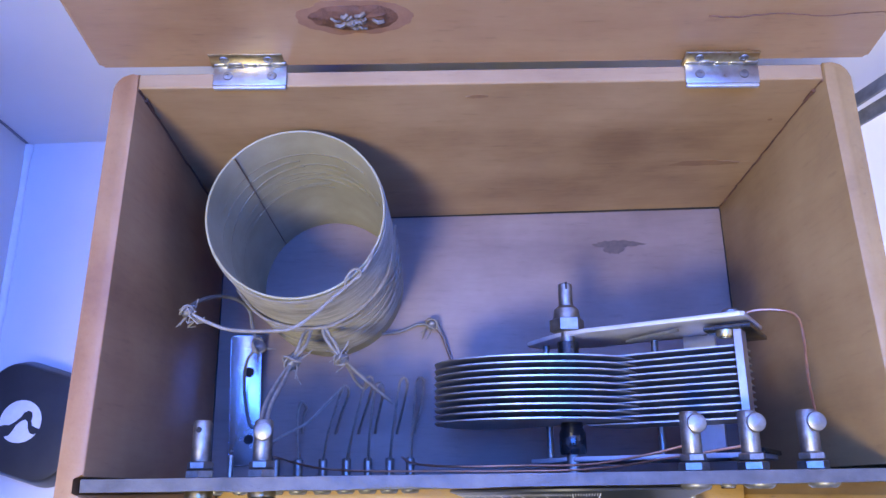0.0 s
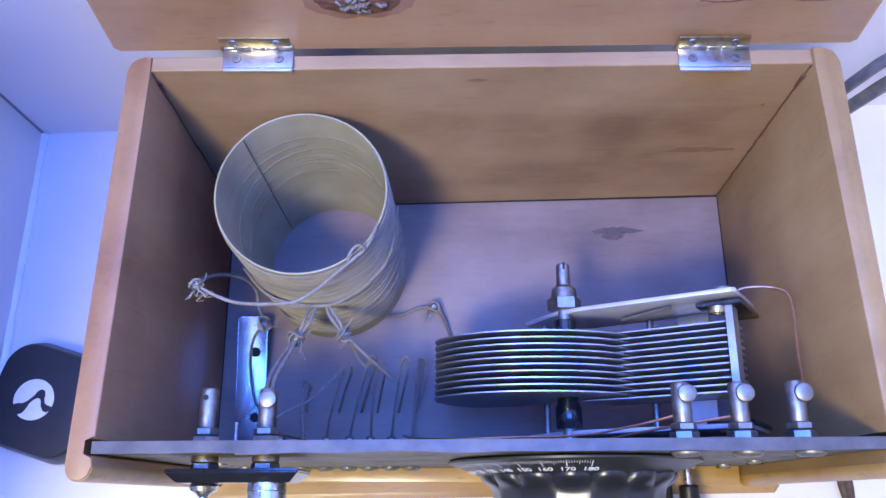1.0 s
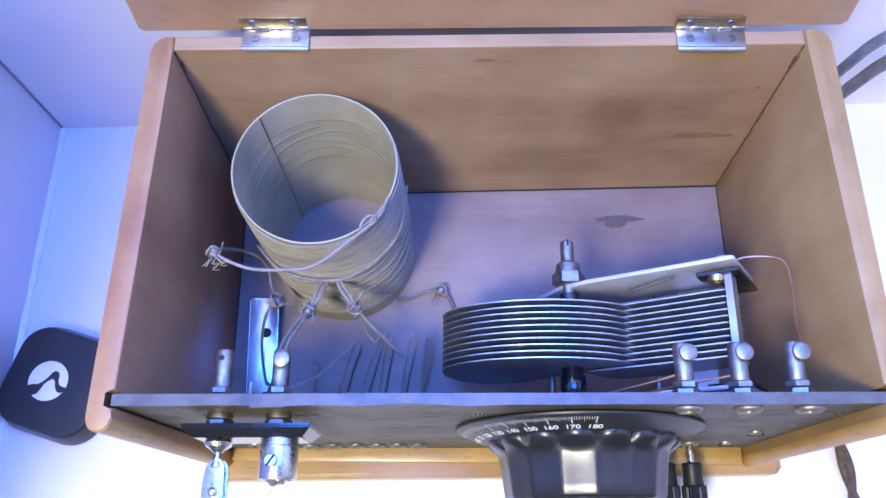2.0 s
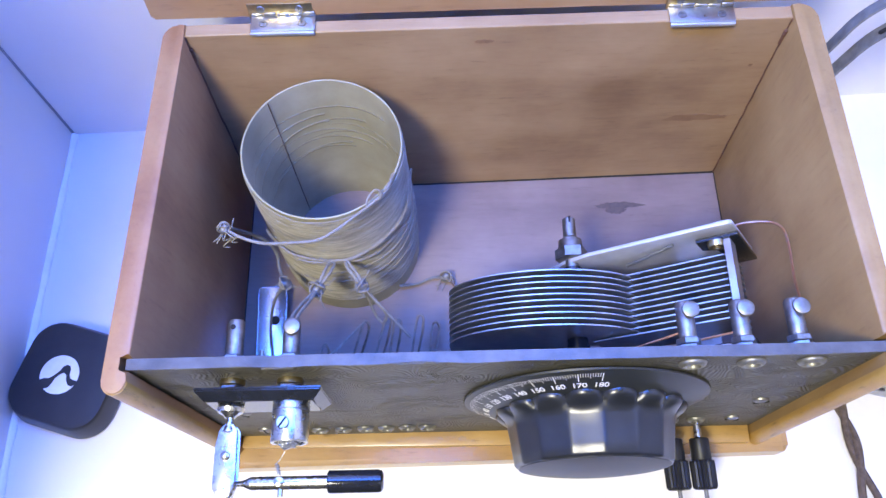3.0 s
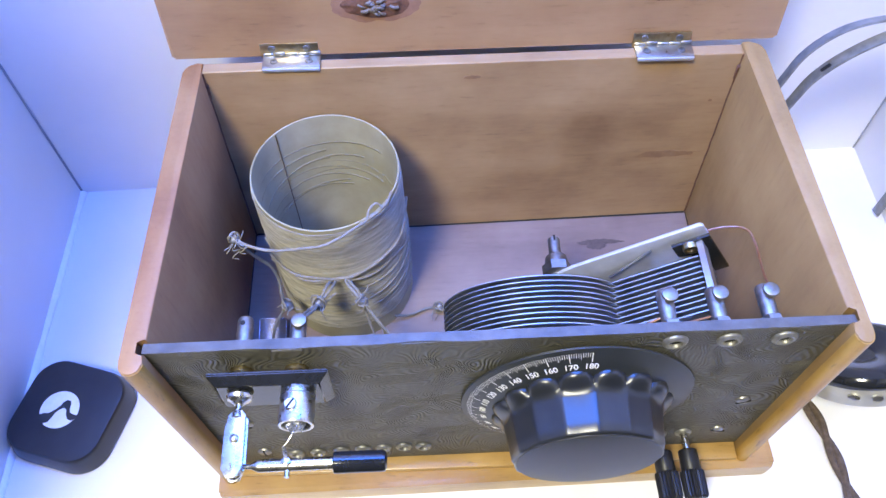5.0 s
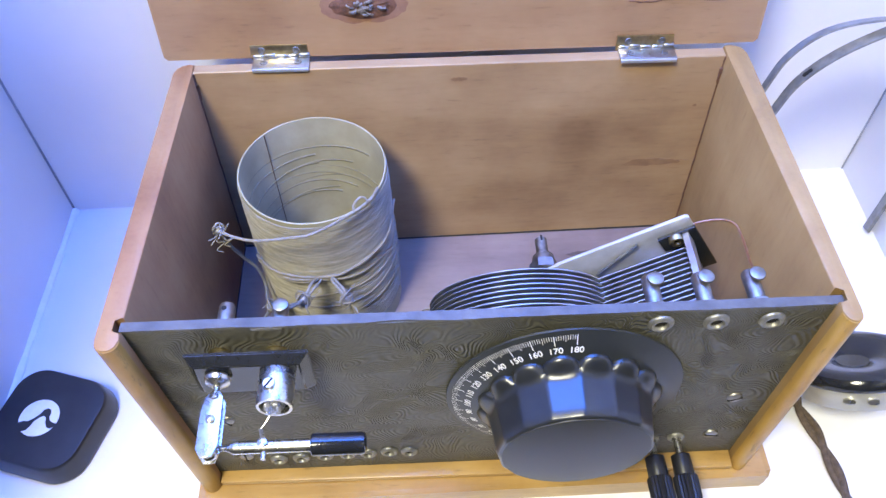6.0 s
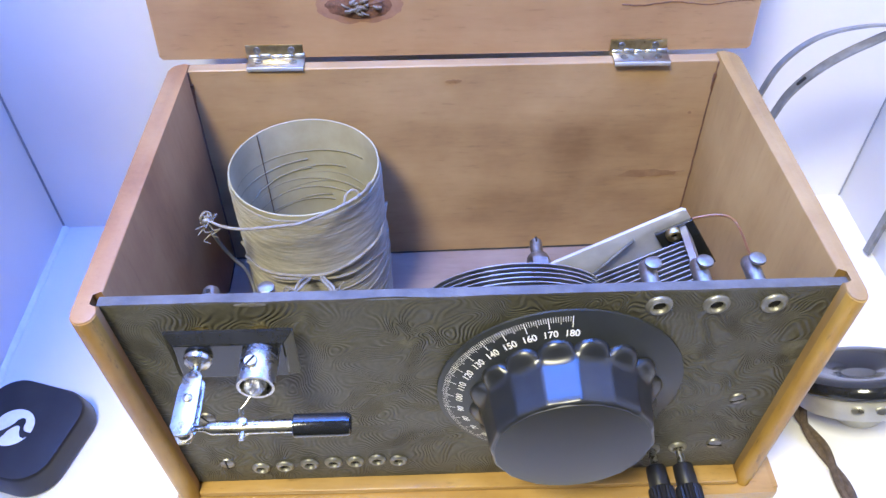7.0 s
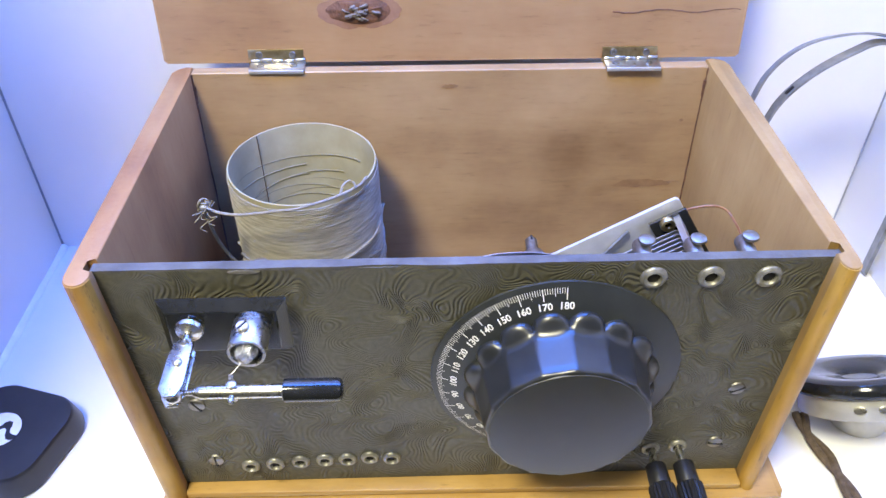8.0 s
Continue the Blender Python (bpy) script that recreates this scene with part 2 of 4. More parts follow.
def slab(x0, x1, y0, y1, z0, z1, bevel=0.0, seg=2):
    bm = bmesh.new()
    bmesh.ops.create_cube(bm, size=1)
    for v in bm.verts:
        v.co = Vector(((x0 + x1) / 2 + v.co.x * (x1 - x0), (y0 + y1) / 2 + v.co.y * (y1 - y0), (z0 + z1) / 2 + v.co.z * (z1 - z0)))
    if bevel:
        bmesh.ops.bevel(bm, geom=bm.edges[:], offset=bevel, segments=seg, affect="EDGES", profile=0.5)
    return bm


def prism(outline, lo, hi, axis="z", bevel=0.0, seg=2):
    """A closed outline pulled from lo to hi along an axis. Outline pairs: (x, y) for z, (x, z) for y, (y, z) for x."""
    bm = bmesh.new()

    def put(p, h):
        return {"z": (p[0], p[1], h), "y": (p[0], h, p[1]), "x": (h, p[0], p[1])}[axis]
    a = [bm.verts.new(put(p, lo)) for p in outline]
    b = [bm.verts.new(put(p, hi)) for p in outline]
    bm.faces.new(a)
    bm.faces.new(b[::-1])
    n = len(outline)
    for i in range(n):
        bm.faces.new((a[i], a[(i + 1) % n], b[(i + 1) % n], b[i]))
    if bevel:
        rim = [e for e in bm.edges if (e.verts[0] in a) == (e.verts[1] in a)]
        bmesh.ops.bevel(bm, geom=rim, offset=bevel, segments=seg, affect="EDGES", profile=0.5)
    return bm


def spun(profile, at, axis="y", n=32, turn=0.0):
    """A turned form. profile: (radius, distance along the axis)."""
    bm = bmesh.new()
    rings = []
    for r, d in profile:
        ring = []
        for i in range(n if r > 1e-6 else 1):
            a = turn + 2 * math.pi * i / n
            c, s = r * math.cos(a), r * math.sin(a)
            co = {"y": (c, d, s), "z": (c, s, d), "x": (d, c, s)}[axis]
            ring.append(bm.verts.new(Vector(at) + Vector(co)))
        rings.append(ring)
    for p, q in zip(rings, rings[1:]):
        for i in range(n):
            j = (i + 1) % n
            if len(p) == 1 and len(q) == 1:
                continue
            if len(p) == 1:
                bm.faces.new((p[0], q[i], q[j]))
            elif len(q) == 1:
                bm.faces.new((p[i], p[j], q[0]))
            else:
                bm.faces.new((p[i], p[j], q[j], q[i]))
    return bm


def smoothed(points, steps=8):
    """Points on a smooth line through the given ones."""
    p = [Vector(q) for q in points]
    p = [2 * p[0] - p[1]] + p + [2 * p[-1] - p[-2]]
    out = []
    for i in range(1, len(p) - 2):
        for k in range(steps):
            t = k / steps
            out.append(0.5 * (2 * p[i] + (p[i + 1] - p[i - 1]) * t + (2 * p[i - 1] - 5 * p[i] + 4 * p[i + 1] - p[i + 2]) * t * t
                              + (3 * p[i] - p[i - 1] - 3 * p[i + 1] + p[i + 2]) * t ** 3))
    return out + [p[-2]]


def sweep(line, r, sides=6, bm=None, taper=False):
    bm = bm or bmesh.new()
    line = [Vector(q) for q in line]
    up, last = Vector((0.13, 0.21, 0.97)).normalized(), None
    for i, q in enumerate(line):
        d = (line[min(i + 1, len(line) - 1)] - line[max(i - 1, 0)]).normalized()
        side = d.cross(up)
        if side.length < 1e-3:
            side = d.cross(Vector((1, 0, 0)))
        side.normalize()
        up = side.cross(d).normalized()
        rr = r * (1 - 0.6 * i / len(line)) if taper else r
        ring = [bm.verts.new(q + rr * (math.cos(2 * math.pi * k / sides) * side + math.sin(2 * math.pi * k / sides) * up)) for k in range(sides)]
        if last:
            for k in range(sides):
                bm.faces.new((last[k], last[(k + 1) % sides], ring[(k + 1) % sides], ring[k]))
        else:
            bm.faces.new(ring)
        last = ring
    bm.faces.new(last[::-1])
    return bm


def merged(*bms):
    out = bmesh.new()
    for b in bms:
        me = bpy.data.meshes.new("tmp")
        b.to_mesh(me)
        b.free()
        out.from_mesh(me)
        bpy.data.meshes.remove(me)
    return out


def moved(bm, m):
    bmesh.ops.transform(bm, verts=bm.verts, matrix=m)
    return bm


def rounded_rect(w, h, r, n=6):
    pts = []
    for cx, cy, a0 in ((w / 2 - r, h / 2 - r, 0), (-w / 2 + r, h / 2 - r, 90), (-w / 2 + r, -h / 2 + r, 180), (w / 2 - r, -h / 2 + r, 270)):
        for k in range(n + 1):
            a = radians(a0 + 90 * k / n)
            pts.append((cx + r * math.cos(a), cy + r * math.sin(a)))
    return pts


def hexagon(r, lo, hi, at, axis="y", turn=0.0):
    return spun([(0, lo), (r * 0.9, lo), (r, lo + 0.0004), (r, hi - 0.0004), (r * 0.9, hi), (0, hi)], at, axis, 6, turn)


# ---- cubby and room ----
SHELF = -0.022
GROUND = -0.78
solo("shelf", slab(-0.80, 0.80, -0.135, 0.30, SHELF - 0.02, SHELF, 0.001), WHITE, "white painted shelf board under the wooden radio box", "shelf", kind="structure")
solo("floor", slab(-0.80, 0.80, -1.12, 0.34, GROUND - 0.04, GROUND), PLASTER, "plain grey unseen room floor below the shelf", "floor", kind="structure")
solo("wall_left", slab(-0.277, -0.257, -0.130, 0.215, SHELF, 0.56, 0.0008), WHITE, "white painted side board of the cubby", "wall", kind="structure")
bw = slab(-0.29, 0.33, 0.0, 0.02, SHELF, 1.0)
moved(bw, pose(-0.258, 0.209, 0, 0, 0, 2.1) @ pose(0.258, 0, 0))
solo("wall_back", bw, WHITE, "white painted back wall of the cubby", "wall", kind="structure")
solo("wall_right", slab(0.309, 0.329, -0.130, 0.2295, SHELF, 0.56, 0.0008), WHITE, "white painted right side board of the cubby", "wall", kind="structure")
seal = [(-0.257 + 0.0032 * math.cos(a), SHELF + 0.0028 * math.sin(a)) for a in [radians(d) for d in range(0, 91, 15)]] + [(-0.257, SHELF)]
sb = bmesh.new()
prev = None
for k in range(61):
    y = -0.130 + 0.338 * k / 60
    w = 1 + 0.45 * noise.noise((y * 60, 3.1, 0))
    ring = [sb.verts.new((-0.257 + (x + 0.257) * w, y, SHELF + (z - SHELF) * w)) for x, z in seal]
    if prev:
        for i in range(len(ring) - 1):
            sb.faces.new((prev[i], prev[i + 1], ring[i + 1], ring[i]))
    prev = ring
solo("trim", sb, CAULK, "uneven white sealant bead along the side board", "sealant", kind="structure")
# Grey strips put the shade of the cubby corners into colour.
CORNER_SHADE = plain("seam_shadow_grey", (0.20, 0.21, 0.24), (0.30, 0.31, 0.33), 0.7, 0, 60.0)
solo("trim_left", sweep([(-0.2568, 0.2085, SHELF), (-0.2568, 0.2085, 0.56)], 0.0009, 6), CORNER_SHADE, "thin grey strip for the shade line in the cubby corner", "seam", kind="structure")
solo("trim_right", sweep([(0.3086, 0.2292, SHELF), (0.3086, 0.2292, 0.56)], 0.0006, 6), CORNER_SHADE, "thin grey strip for the shade line in the cubby corner", "seam", kind="structure")
# Unseen walls and ceiling added to close the room and limit stray light.
for nm, b in (("room_wall_front", slab(-0.80, 0.80, -1.12, -1.08, GROUND, 1.62)), ("room_wall_left", slab(-0.80, -0.76, -1.08, 0.30, GROUND, 1.62)),
              ("room_wall_right", slab(0.76, 0.80, -1.08, 0.30, GROUND, 1.62)), ("ceiling", slab(-0.80, 0.80, -1.12, 0.34, 1.62, 1.66)),
              ("room_wall_back", slab(-0.80, 0.80, 0.30, 0.34, GROUND, 1.62))):
    solo(nm, b, PLASTER, "plain dark grey unseen room surface", "wall", kind="structure")

# ---- wooden box ----
RIM, FLOOR = 0.1405, 0.010
box = thing("wooden_box", (0.02, 0.08, SHELF), "open varnished wooden radio cabinet with its hinged lid raised", "box")


def side_outline(inner_back, inner_front, outer_back, outer_front, back, front, sgn):
    """Plan of a side board: round nosed front, rounded rear corner, groove for the panel."""
    pts = [(inner_back, back - 0.009)]
    pts += [(inner_back, back)]
    for k in range(7):
        a = radians(90 * k / 6)
        pts.append((outer_back - sgn * 0.007 * (1 - math.sin(a)), back - 0.007 * (1 - math.cos(a))))
    mid, half = (inner_front + outer_front) / 2, abs(outer_front - inner_front) / 2
    for k in range(11):
        a = radians(180 * k / 10)
        pts.append((mid + sgn * half * math.cos(a), front + 0.005 - 0.005 * math.sin(a)))
    yg = 0.0030 if sgn > 0 else -0.0008
    pts += [(inner_front, yg), (inner_front + sgn * 0.0042, yg), (inner_front + sgn * 0.0042, yg + 0.0062), (inner_front, yg + 0.0062)]
    return pts


def lean(bm):
    """Brings the end boards closer at the foot than at the rim, to fit the camera's view."""
    for v in bm.verts:
        f = max(0.0, (RIM - v.co.z) / 0.1485)
        g = min(1.0, max(0.0, 1 - v.co.y / 0.165))
        if v.co.x < -0.1:
            v.co.x += f * (0.0022 + 0.0046 * g)
        elif v.co.x > 0.15:
            v.co.x -= f * 0.0040 * g
    return bm


left = side_outline(-0.1215, -0.1232, -0.1312, -0.1328, 0.1645, -0.0095, -1)
right = side_outline(0.1595, 0.1645, 0.1700, 0.1722, 0.1680, -0.0065, 1)
part("side_board", lean(prism(left, -0.008, RIM, "z", 0.0007)), PINE_SHADED, box, "reddish varnished side board with rounded nose, shade put into its tone")
part("side_board", lean(prism(right, -0.008, RIM + 0.001, "z", 0.0007)), PINE_LIT, box, "tan varnished side board with rounded nose, light put into its tone")
part("nosing", lean(prism([(-0.1280 + 0.0050 * math.cos(radians(a)), -0.0046 + 0.0053 * math.sin(radians(a))) for a in range(180, 361, 15)], -0.0075, RIM - 0.0008)), VARNISH_UP, box, "golden varnished rounded front edge")
part("nosing", lean(prism([(0.16840 + 0.0041 * math.cos(radians(a)), -0.0016 + 0.0053 * math.sin(radians(a))) for a in range(180, 361, 15)], -0.0075, RIM + 0.0002)), VARNISH_UP, box, "golden varnished rounded front edge")
# back board leans a little inwards towards the floor, set to fit the camera's view
bb = bmesh.new()
c = [(-0.1214, 0.1580, 0.1645), (0.1594, 0.1612, 0.1680)]
lo = [(-0.1214, 0.1440, 0.158, 0.0), (0.1594, 0.1522, 0.163, 0.0)]
vs = [[bb.verts.new((x, yi, RIM - 0.0004)), bb.verts.new((x, yo, RIM - 0.0004)), bb.verts.new((x, yo2, -0.008)), bb.verts.new((x, yi2, -0.008))]
      for (x, yi, yo), (_, yi2, yo2, _) in zip(c, lo)]
for i in range(4):
    bb.faces.new((vs[0][i], vs[0][(i + 1) % 4], vs[1][(i + 1) % 4], vs[1][i]))
bb.faces.new(vs[0][::-1])
bb.faces.new(vs[1])
bmesh.ops.bevel(bb, geom=[e for e in bb.edges if all(v.co.z > 0.1 for v in e.verts)], offset=0.0005, segments=1, affect="EDGES")
part("back_board", lean(bb), PINE_IN, box, "tan pine back board with dark streaks")
part("floor_board", lean(slab(-0.1225, 0.1630, 0.0052, 0.1545, -0.008, FLOOR, 0.0003)), PINE_FLOOR, box, "pale pinkish pine bottom board")
# base moulding, with the front sill between the uprights
base = rounded_rect(0.3105, 0.1900, 0.003)
part("base_board", moved(prism(base, SHELF, -0.0078, "z", 0.0030, 3), Matrix.Translation((0.0250, 0.0815, 0)) @ pose(0, 0, 0, 0, 0, 1.2)), VARNISH, box, "golden varnished base with rounded edge")
part("sill", lean(slab(-0.1228, 0.1640, -0.0062, 0.0045, -0.0070, -0.0030, 0.0006)), VARNISH, box, "golden front sill under the panel")

gap_rand = random.Random(4)
for x, yt, yb in ((-0.1212, 0.1578, 0.1448), (0.1592, 0.1610, 0.1528)):
    g = bmesh.new()
    sweep([(x, yt - 0.0004 + (yb - yt) * k / 30 + 0.0009 * gap_rand.random(), RIM - 0.001 - 0.1295 * k / 30) for k in range(31)], 0.0005, 5, g)
    part("joint_gap", lean(g), KNOTWOOD, box, "dark open corner joint")
    d = (1 if x < 0 else -1)
    # Solid brown wedge stands in for the wider dark gap here.
    part("glue_run", sweep([(x + d * 0.0006, yt - 0.0012, RIM - 0.008 - 0.0012 * k) for k in range(9)], 0.0009, 6, taper=True), KNOTWOOD, box, "brown wedge for the wider gap in the corner joint")
for gap in ([(-0.1212, 0.1453, FLOOR + 0.0002), (0.1590, 0.1529, FLOOR + 0.0002)], [(0.1600, 0.1525, FLOOR + 0.0002), (0.1640, 0.0080, FLOOR + 0.0002)], [(-0.1217, 0.1450, FLOOR + 0.0002), (-0.1228, 0.0080, FLOOR + 0.0002)]):
    p, q = Vector(gap[0]), Vector(gap[1])
    part("joint_gap", lean(sweep([p + (q - p) * k / 30 + Vector((0, 0, 0.0002 * gap_rand.random())) for k in range(31)], 0.0007, 5)), RECESS_SHADE, box, "dark gap round the bottom board")
# lid, standing open and leaning back
LID_LEAN = 9.0
lid_m = pose(0.0203, 0.1686, 0.1413, -LID_LEAN, 0, 0.6)
lid = part("lid", moved(moved(prism([(x, z + 0.095) for x, z in rounded_rect(0.3150, 0.19, 0.0016)], 0, 0.011, "y", 0.0012), pose(0, 0, 0)), lid_m), PINE_LID, box, "raised pinkish pine lid with a large knot")
kn = bmesh.new()
ring0 = kn.verts.new((0, -0.0011, 0))
prev = None
for j in range(1, 7):
    ring = []
    for i in range(40):
        a = 2 * math.pi * i / 40
        w = 1 + 0.16 * noise.noise((math.cos(a) * 1.7, math.sin(a) * 1.7, j * 0.2))
        d = -0.0012 + 0.0012 * (j / 6) ** 3 + 0.0006 * noise.noise((i * 0.5, j * 1.1, 5))
        ring.append(kn.verts.new((0.0175 * w * j / 6 * math.cos(a), min(d, 0.00005) - 0.0001, 0.0068 * w * j / 6 * math.sin(a))))
    for i in range(40):
        if prev:
            kn.faces.new((prev[i], prev[(i + 1) % 40], ring[(i + 1) % 40], ring[i]))
        else:
            kn.faces.new((ring0, ring[i], ring[(i + 1) % 40]))
    prev = ring
knot_at = lid_m @ pose(-0.0503, 0, 0.0272)
part("knot", moved(kn, knot_at), KNOTWOOD, lid, "dark broken wood knot")
HALO = plain("knot_halo", (0.21, 0.108, 0.062), (0.29, 0.160, 0.094), 0.5, 0, 160.0, 0.1)
halo = [(0.0225 * math.cos(2 * math.pi * i / 48) * (1 + 0.18 * noise.noise((i * 0.35, 1.0, 3.0))), 0.0092 * math.sin(2 * math.pi * i / 48) * (1 + 0.22 * noise.noise((i * 0.4, 2.0, 3.0)))) for i in range(48)]
part("knot_halo", moved(prism(halo, -0.00012, 0.0004, "y"), knot_at), HALO, lid, "darker grain swelling round the knot")
crk = random.Random(8)
part("crack", moved(sweep([(0.0850 + 0.0690 * k / 24, -0.0001, 0.0253 - 0.0008 * math.sin(k * 0.5) + 0.0004 * crk.random()) for k in range(25)], 0.0004, 5, taper=True), lid_m), KNOTWOOD, lid, "fine dark crack in the lid")
sp = bmesh.new()
random.seed(5)
for k in range(18):
    x, z = random.gauss(0, 0.0045), random.gauss(0, 0.0019)
    a = random.uniform(-0.5, 0.5)
    L = random.uniform(0.0007, 0.0021)
    sweep([(x - L * math.cos(a), -0.0014, z - L * math.sin(a)), (x, -0.0024, z), (x + L * math.cos(a), -0.0014, z + L * math.sin(a))], random.uniform(0.0006, 0.0012), 5, sp)
tagged(part("splinter_wood", moved(sp, knot_at), SPLINTER, lid, "pale splintered wood in the knot"), kind="stuff")


def hinge(x0):
    h = part("hinge", slab(x0, x0 + 0.030, 0.1585, 0.1680, RIM + 0.0002, RIM + 0.0014, 0.0003), STEEL, box, "worn steel butt hinge")
    part("hinge_lip", slab(x0 + 0.0003, x0 + 0.0297, 0.1570, 0.1584, RIM - 0.0008, RIM + 0.0012, 0.0003), CUPMAT, h)
    part("upper_leaf", moved(slab(x0 - 0.001, x0 + 0.029, -0.0016, -0.0003, -0.001, 0.0072, 0.0003), pose(0, 0.1686, 0.1413, -LID_LEAN)), BRASS, h, "brassy upper hinge leaf")
    for k in range(5):
        a, b = x0 + 0.030 * k / 5 + 0.0003, x0 + 0.030 * (k + 1) / 5 - 0.0003
        part("knuckle", spun([(0, a), (0.0013, a), (0.0015, a + 0.0003), (0.0015, b - 0.0003), (0.0013, b), (0, b)], (0, 0.1680, RIM + 0.0014 + (0.0006 if k in (1, 4) else 0)), "x", 14), DULLNICK if k in (1, 4) else STEEL, h)
    for dx in (0.006, 0.024):
        part("screw", spun([(0.0020, 0.0), (0.0018, 0.0005), (0.0006, 0.0006), (0.0005, 0.0002), (0, 0.0002)], (x0 + dx, 0.1625, RIM + 0.0014), "z", 14), DULLNICK, h)
        part("screw", moved(spun([(0.0020, 0.0), (0.0018, -0.0005), (0.0006, -0.0006), (0.0005, -0.0002), (0, -0.0002)], (x0 + dx - 0.001, -0.0016, 0.0042), "y", 14), pose(0, 0.1686, 0.1413, -LID_LEAN)), DULLNICK, h)


hinge(-0.0905)
hinge(0.1025)


def stain(outline, name, mat, m, parent, label):
    part(name, moved(prism(outline, 0.0, 0.00025, "z"), m), mat, parent, label)


def blot(cx, cy, w, h, seed, n=28):
    return [(cx + w * math.cos(2 * math.pi * i / n) * (1 + 0.5 * noise.noise((i * 0.7, seed, 1))), cy + h * math.sin(2 * math.pi * i / n) * (1 + 0.6 * noise.noise((i * 0.9, seed, 7)))) for i in range(n)]


stain(blot(0.1010, 0.1315, 0.0135, 0.0022, 2.3), "stain", STAIN, pose(0, 0, FLOOR), box, "dark stain on the bottom board")
stain(blot(0.098, 0.1285, 0.0060, 0.0028, 8.3), "stain", STAIN, pose(0, 0, FLOOR + 0.0004), box, "dark stain on the bottom board")

def wall_mark(x, z, w, h, seed, mat, label):
    k = (RIM - z) / 0.1485
    f = (x + 0.1214) / 0.2808
    y = (0.1580 + 0.0032 * f) * (1 - k) + (0.1440 + 0.0082 * f) * k
    m = pose(x, y - 0.0002, z, 90 - 4.6, 0, 1.0)
    part("grain_mark", moved(prism(blot(0, 0, w, h, seed, 36), 0, 0.0002, "z"), m), mat, box, label)


EYE_MARK = plain("grain_eye", (0.19, 0.105, 0.048), (0.26, 0.155, 0.074), 0.55, 0, 150.0, 0.1)
EYE_CORE = plain("grain_core", (0.075, 0.036, 0.020), (0.13, 0.070, 0.038), 0.55, 0, 200.0, 0.1)
wall_mark(0.131, 0.0665, 0.0200, 0.0026, 4.1, EYE_MARK, "long dark grain eye in the back board")
wall_mark(0.134, 0.0664, 0.0150, 0.0010, 6.1, EYE_CORE, "dark core of the grain eye")
wall_mark(0.018, 0.1310, 0.0045, 0.0011, 3.3, EYE_MARK, "small brown blemish in the back board")
wall_mark(0.150, 0.1080, 0.0010, 0.0008, 7.3, EYE_MARK, "small dark speck in the back board")

# ---- front panel and what is screwed into it ----
TURN_P, PY = 0.6, 0.0013


def on_panel(name, label, category, group=""):
    ob = thing(name, (0, PY, 0), label, category, group, TURN_P)
    return ob


panel = on_panel("front_panel", "dark moulded panel with a winding relief pattern", "panel")
pl = slab(-0.1245, 0.1682, 0.0, 0.0045, -0.0028, 0.1390)
bmesh.ops.subdivide_edges(pl, edges=[e for e in pl.edges if abs(e.verts[0].co.x - e.verts[1].co.x) > 0.1], cuts=90)
for v in pl.verts:
    if v.co.z > 0.1 and v.co.y < 0.001:
        v.co.z -= 0.0004 + 0.0007 * abs(noise.noise((v.co.x * 45, 1.0, 2.0)))
        v.co.y += 0.0003 * noise.noise((v.co.x * 90, 5.0, 2.0))
# Panel narrows with the leant end boards to fit the camera's view.
for v in pl.verts:
    f = max(0.0, (0.139 - v.co.z) / 0.1418)
    v.co.x = (-0.1245 + 0.0066 * f) + (v.co.x + 0.1245) / 0.2927 * (0.2927 - 0.0104 * f)
part("panel_board", pl, CRACKLE, panel)
te = slab(-0.1245, 0.1682, 0.0002, 0.0044, 0.1386, 0.1394)
bmesh.ops.subdivide_edges(te, edges=[e for e in te.edges if abs(e.verts[0].co.x - e.verts[1].co.x) > 0.1], cuts=110)
for v in te.verts:
    if v.co.y < 0.001:
        v.co.y += 0.0008 * noise.noise((v.co.x * 40, 9.0, 2.0)) - 0.0002
        if v.co.z < 0.139:
            v.co.z -= 0.0009 * (0.6 + noise.noise((v.co.x * 70, 4.0, 2.0)))
part("rubbed_top_edge", te, RUBBED, panel, "greyish rubbed upper edge")
CHIP = plain("fresh_chip", (0.10, 0.095, 0.085), (0.19, 0.18, 0.165), 0.6, 0, 400.0, 0.3)
chip = [(-0.0660 + 0.0062 * math.cos(2 * math.pi * i / 22) * (1 + 0.3 * noise.noise((i * 0.8, 3, 1))), 0.1378 + 0.0009 * math.sin(2 * math.pi * i / 22) * (1 + 0.5 * noise.noise((i * 0.9, 5, 1)))) for i in range(22)]
part("edge_chip", prism(chip, -0.0006, 0.0006, "y"), CHIP, panel, "pale chipped spot in the upper edge")


def eyelet(x, z, r):
    e = part("eyelet", spun([(r * 0.48, 0.0002), (r * 0.50, -0.0013), (r * 0.58, -0.0018), (r * 0.74, -0.0019), (r * 0.90, -0.0013), (r * 0.98, -0.0009), (r, -0.0004), (r, 0.0)], (x, 0, z), "y", 24), EYELET, panel, "nickel socket eyelet")
    part("socket_hole", spun([(r * 0.49, -0.0006), (r * 0.49, -0.0002), (0, -0.0002)], (x, 0, z), "y", 20), RECESS_SHADE, e)
    return e


e0 = eyelet(0.0945, 0.1305, 0.0055)
for x, z in ((0.1175, 0.1303), (0.1408, 0.1300)):
    o = twin(e0, panel, (x - 0.0945, 0, z - 0.1305))
    twin(e0.children[0], o, (0, 0, 0))
e1 = eyelet(-0.0830, 0.0105, 0.0046)
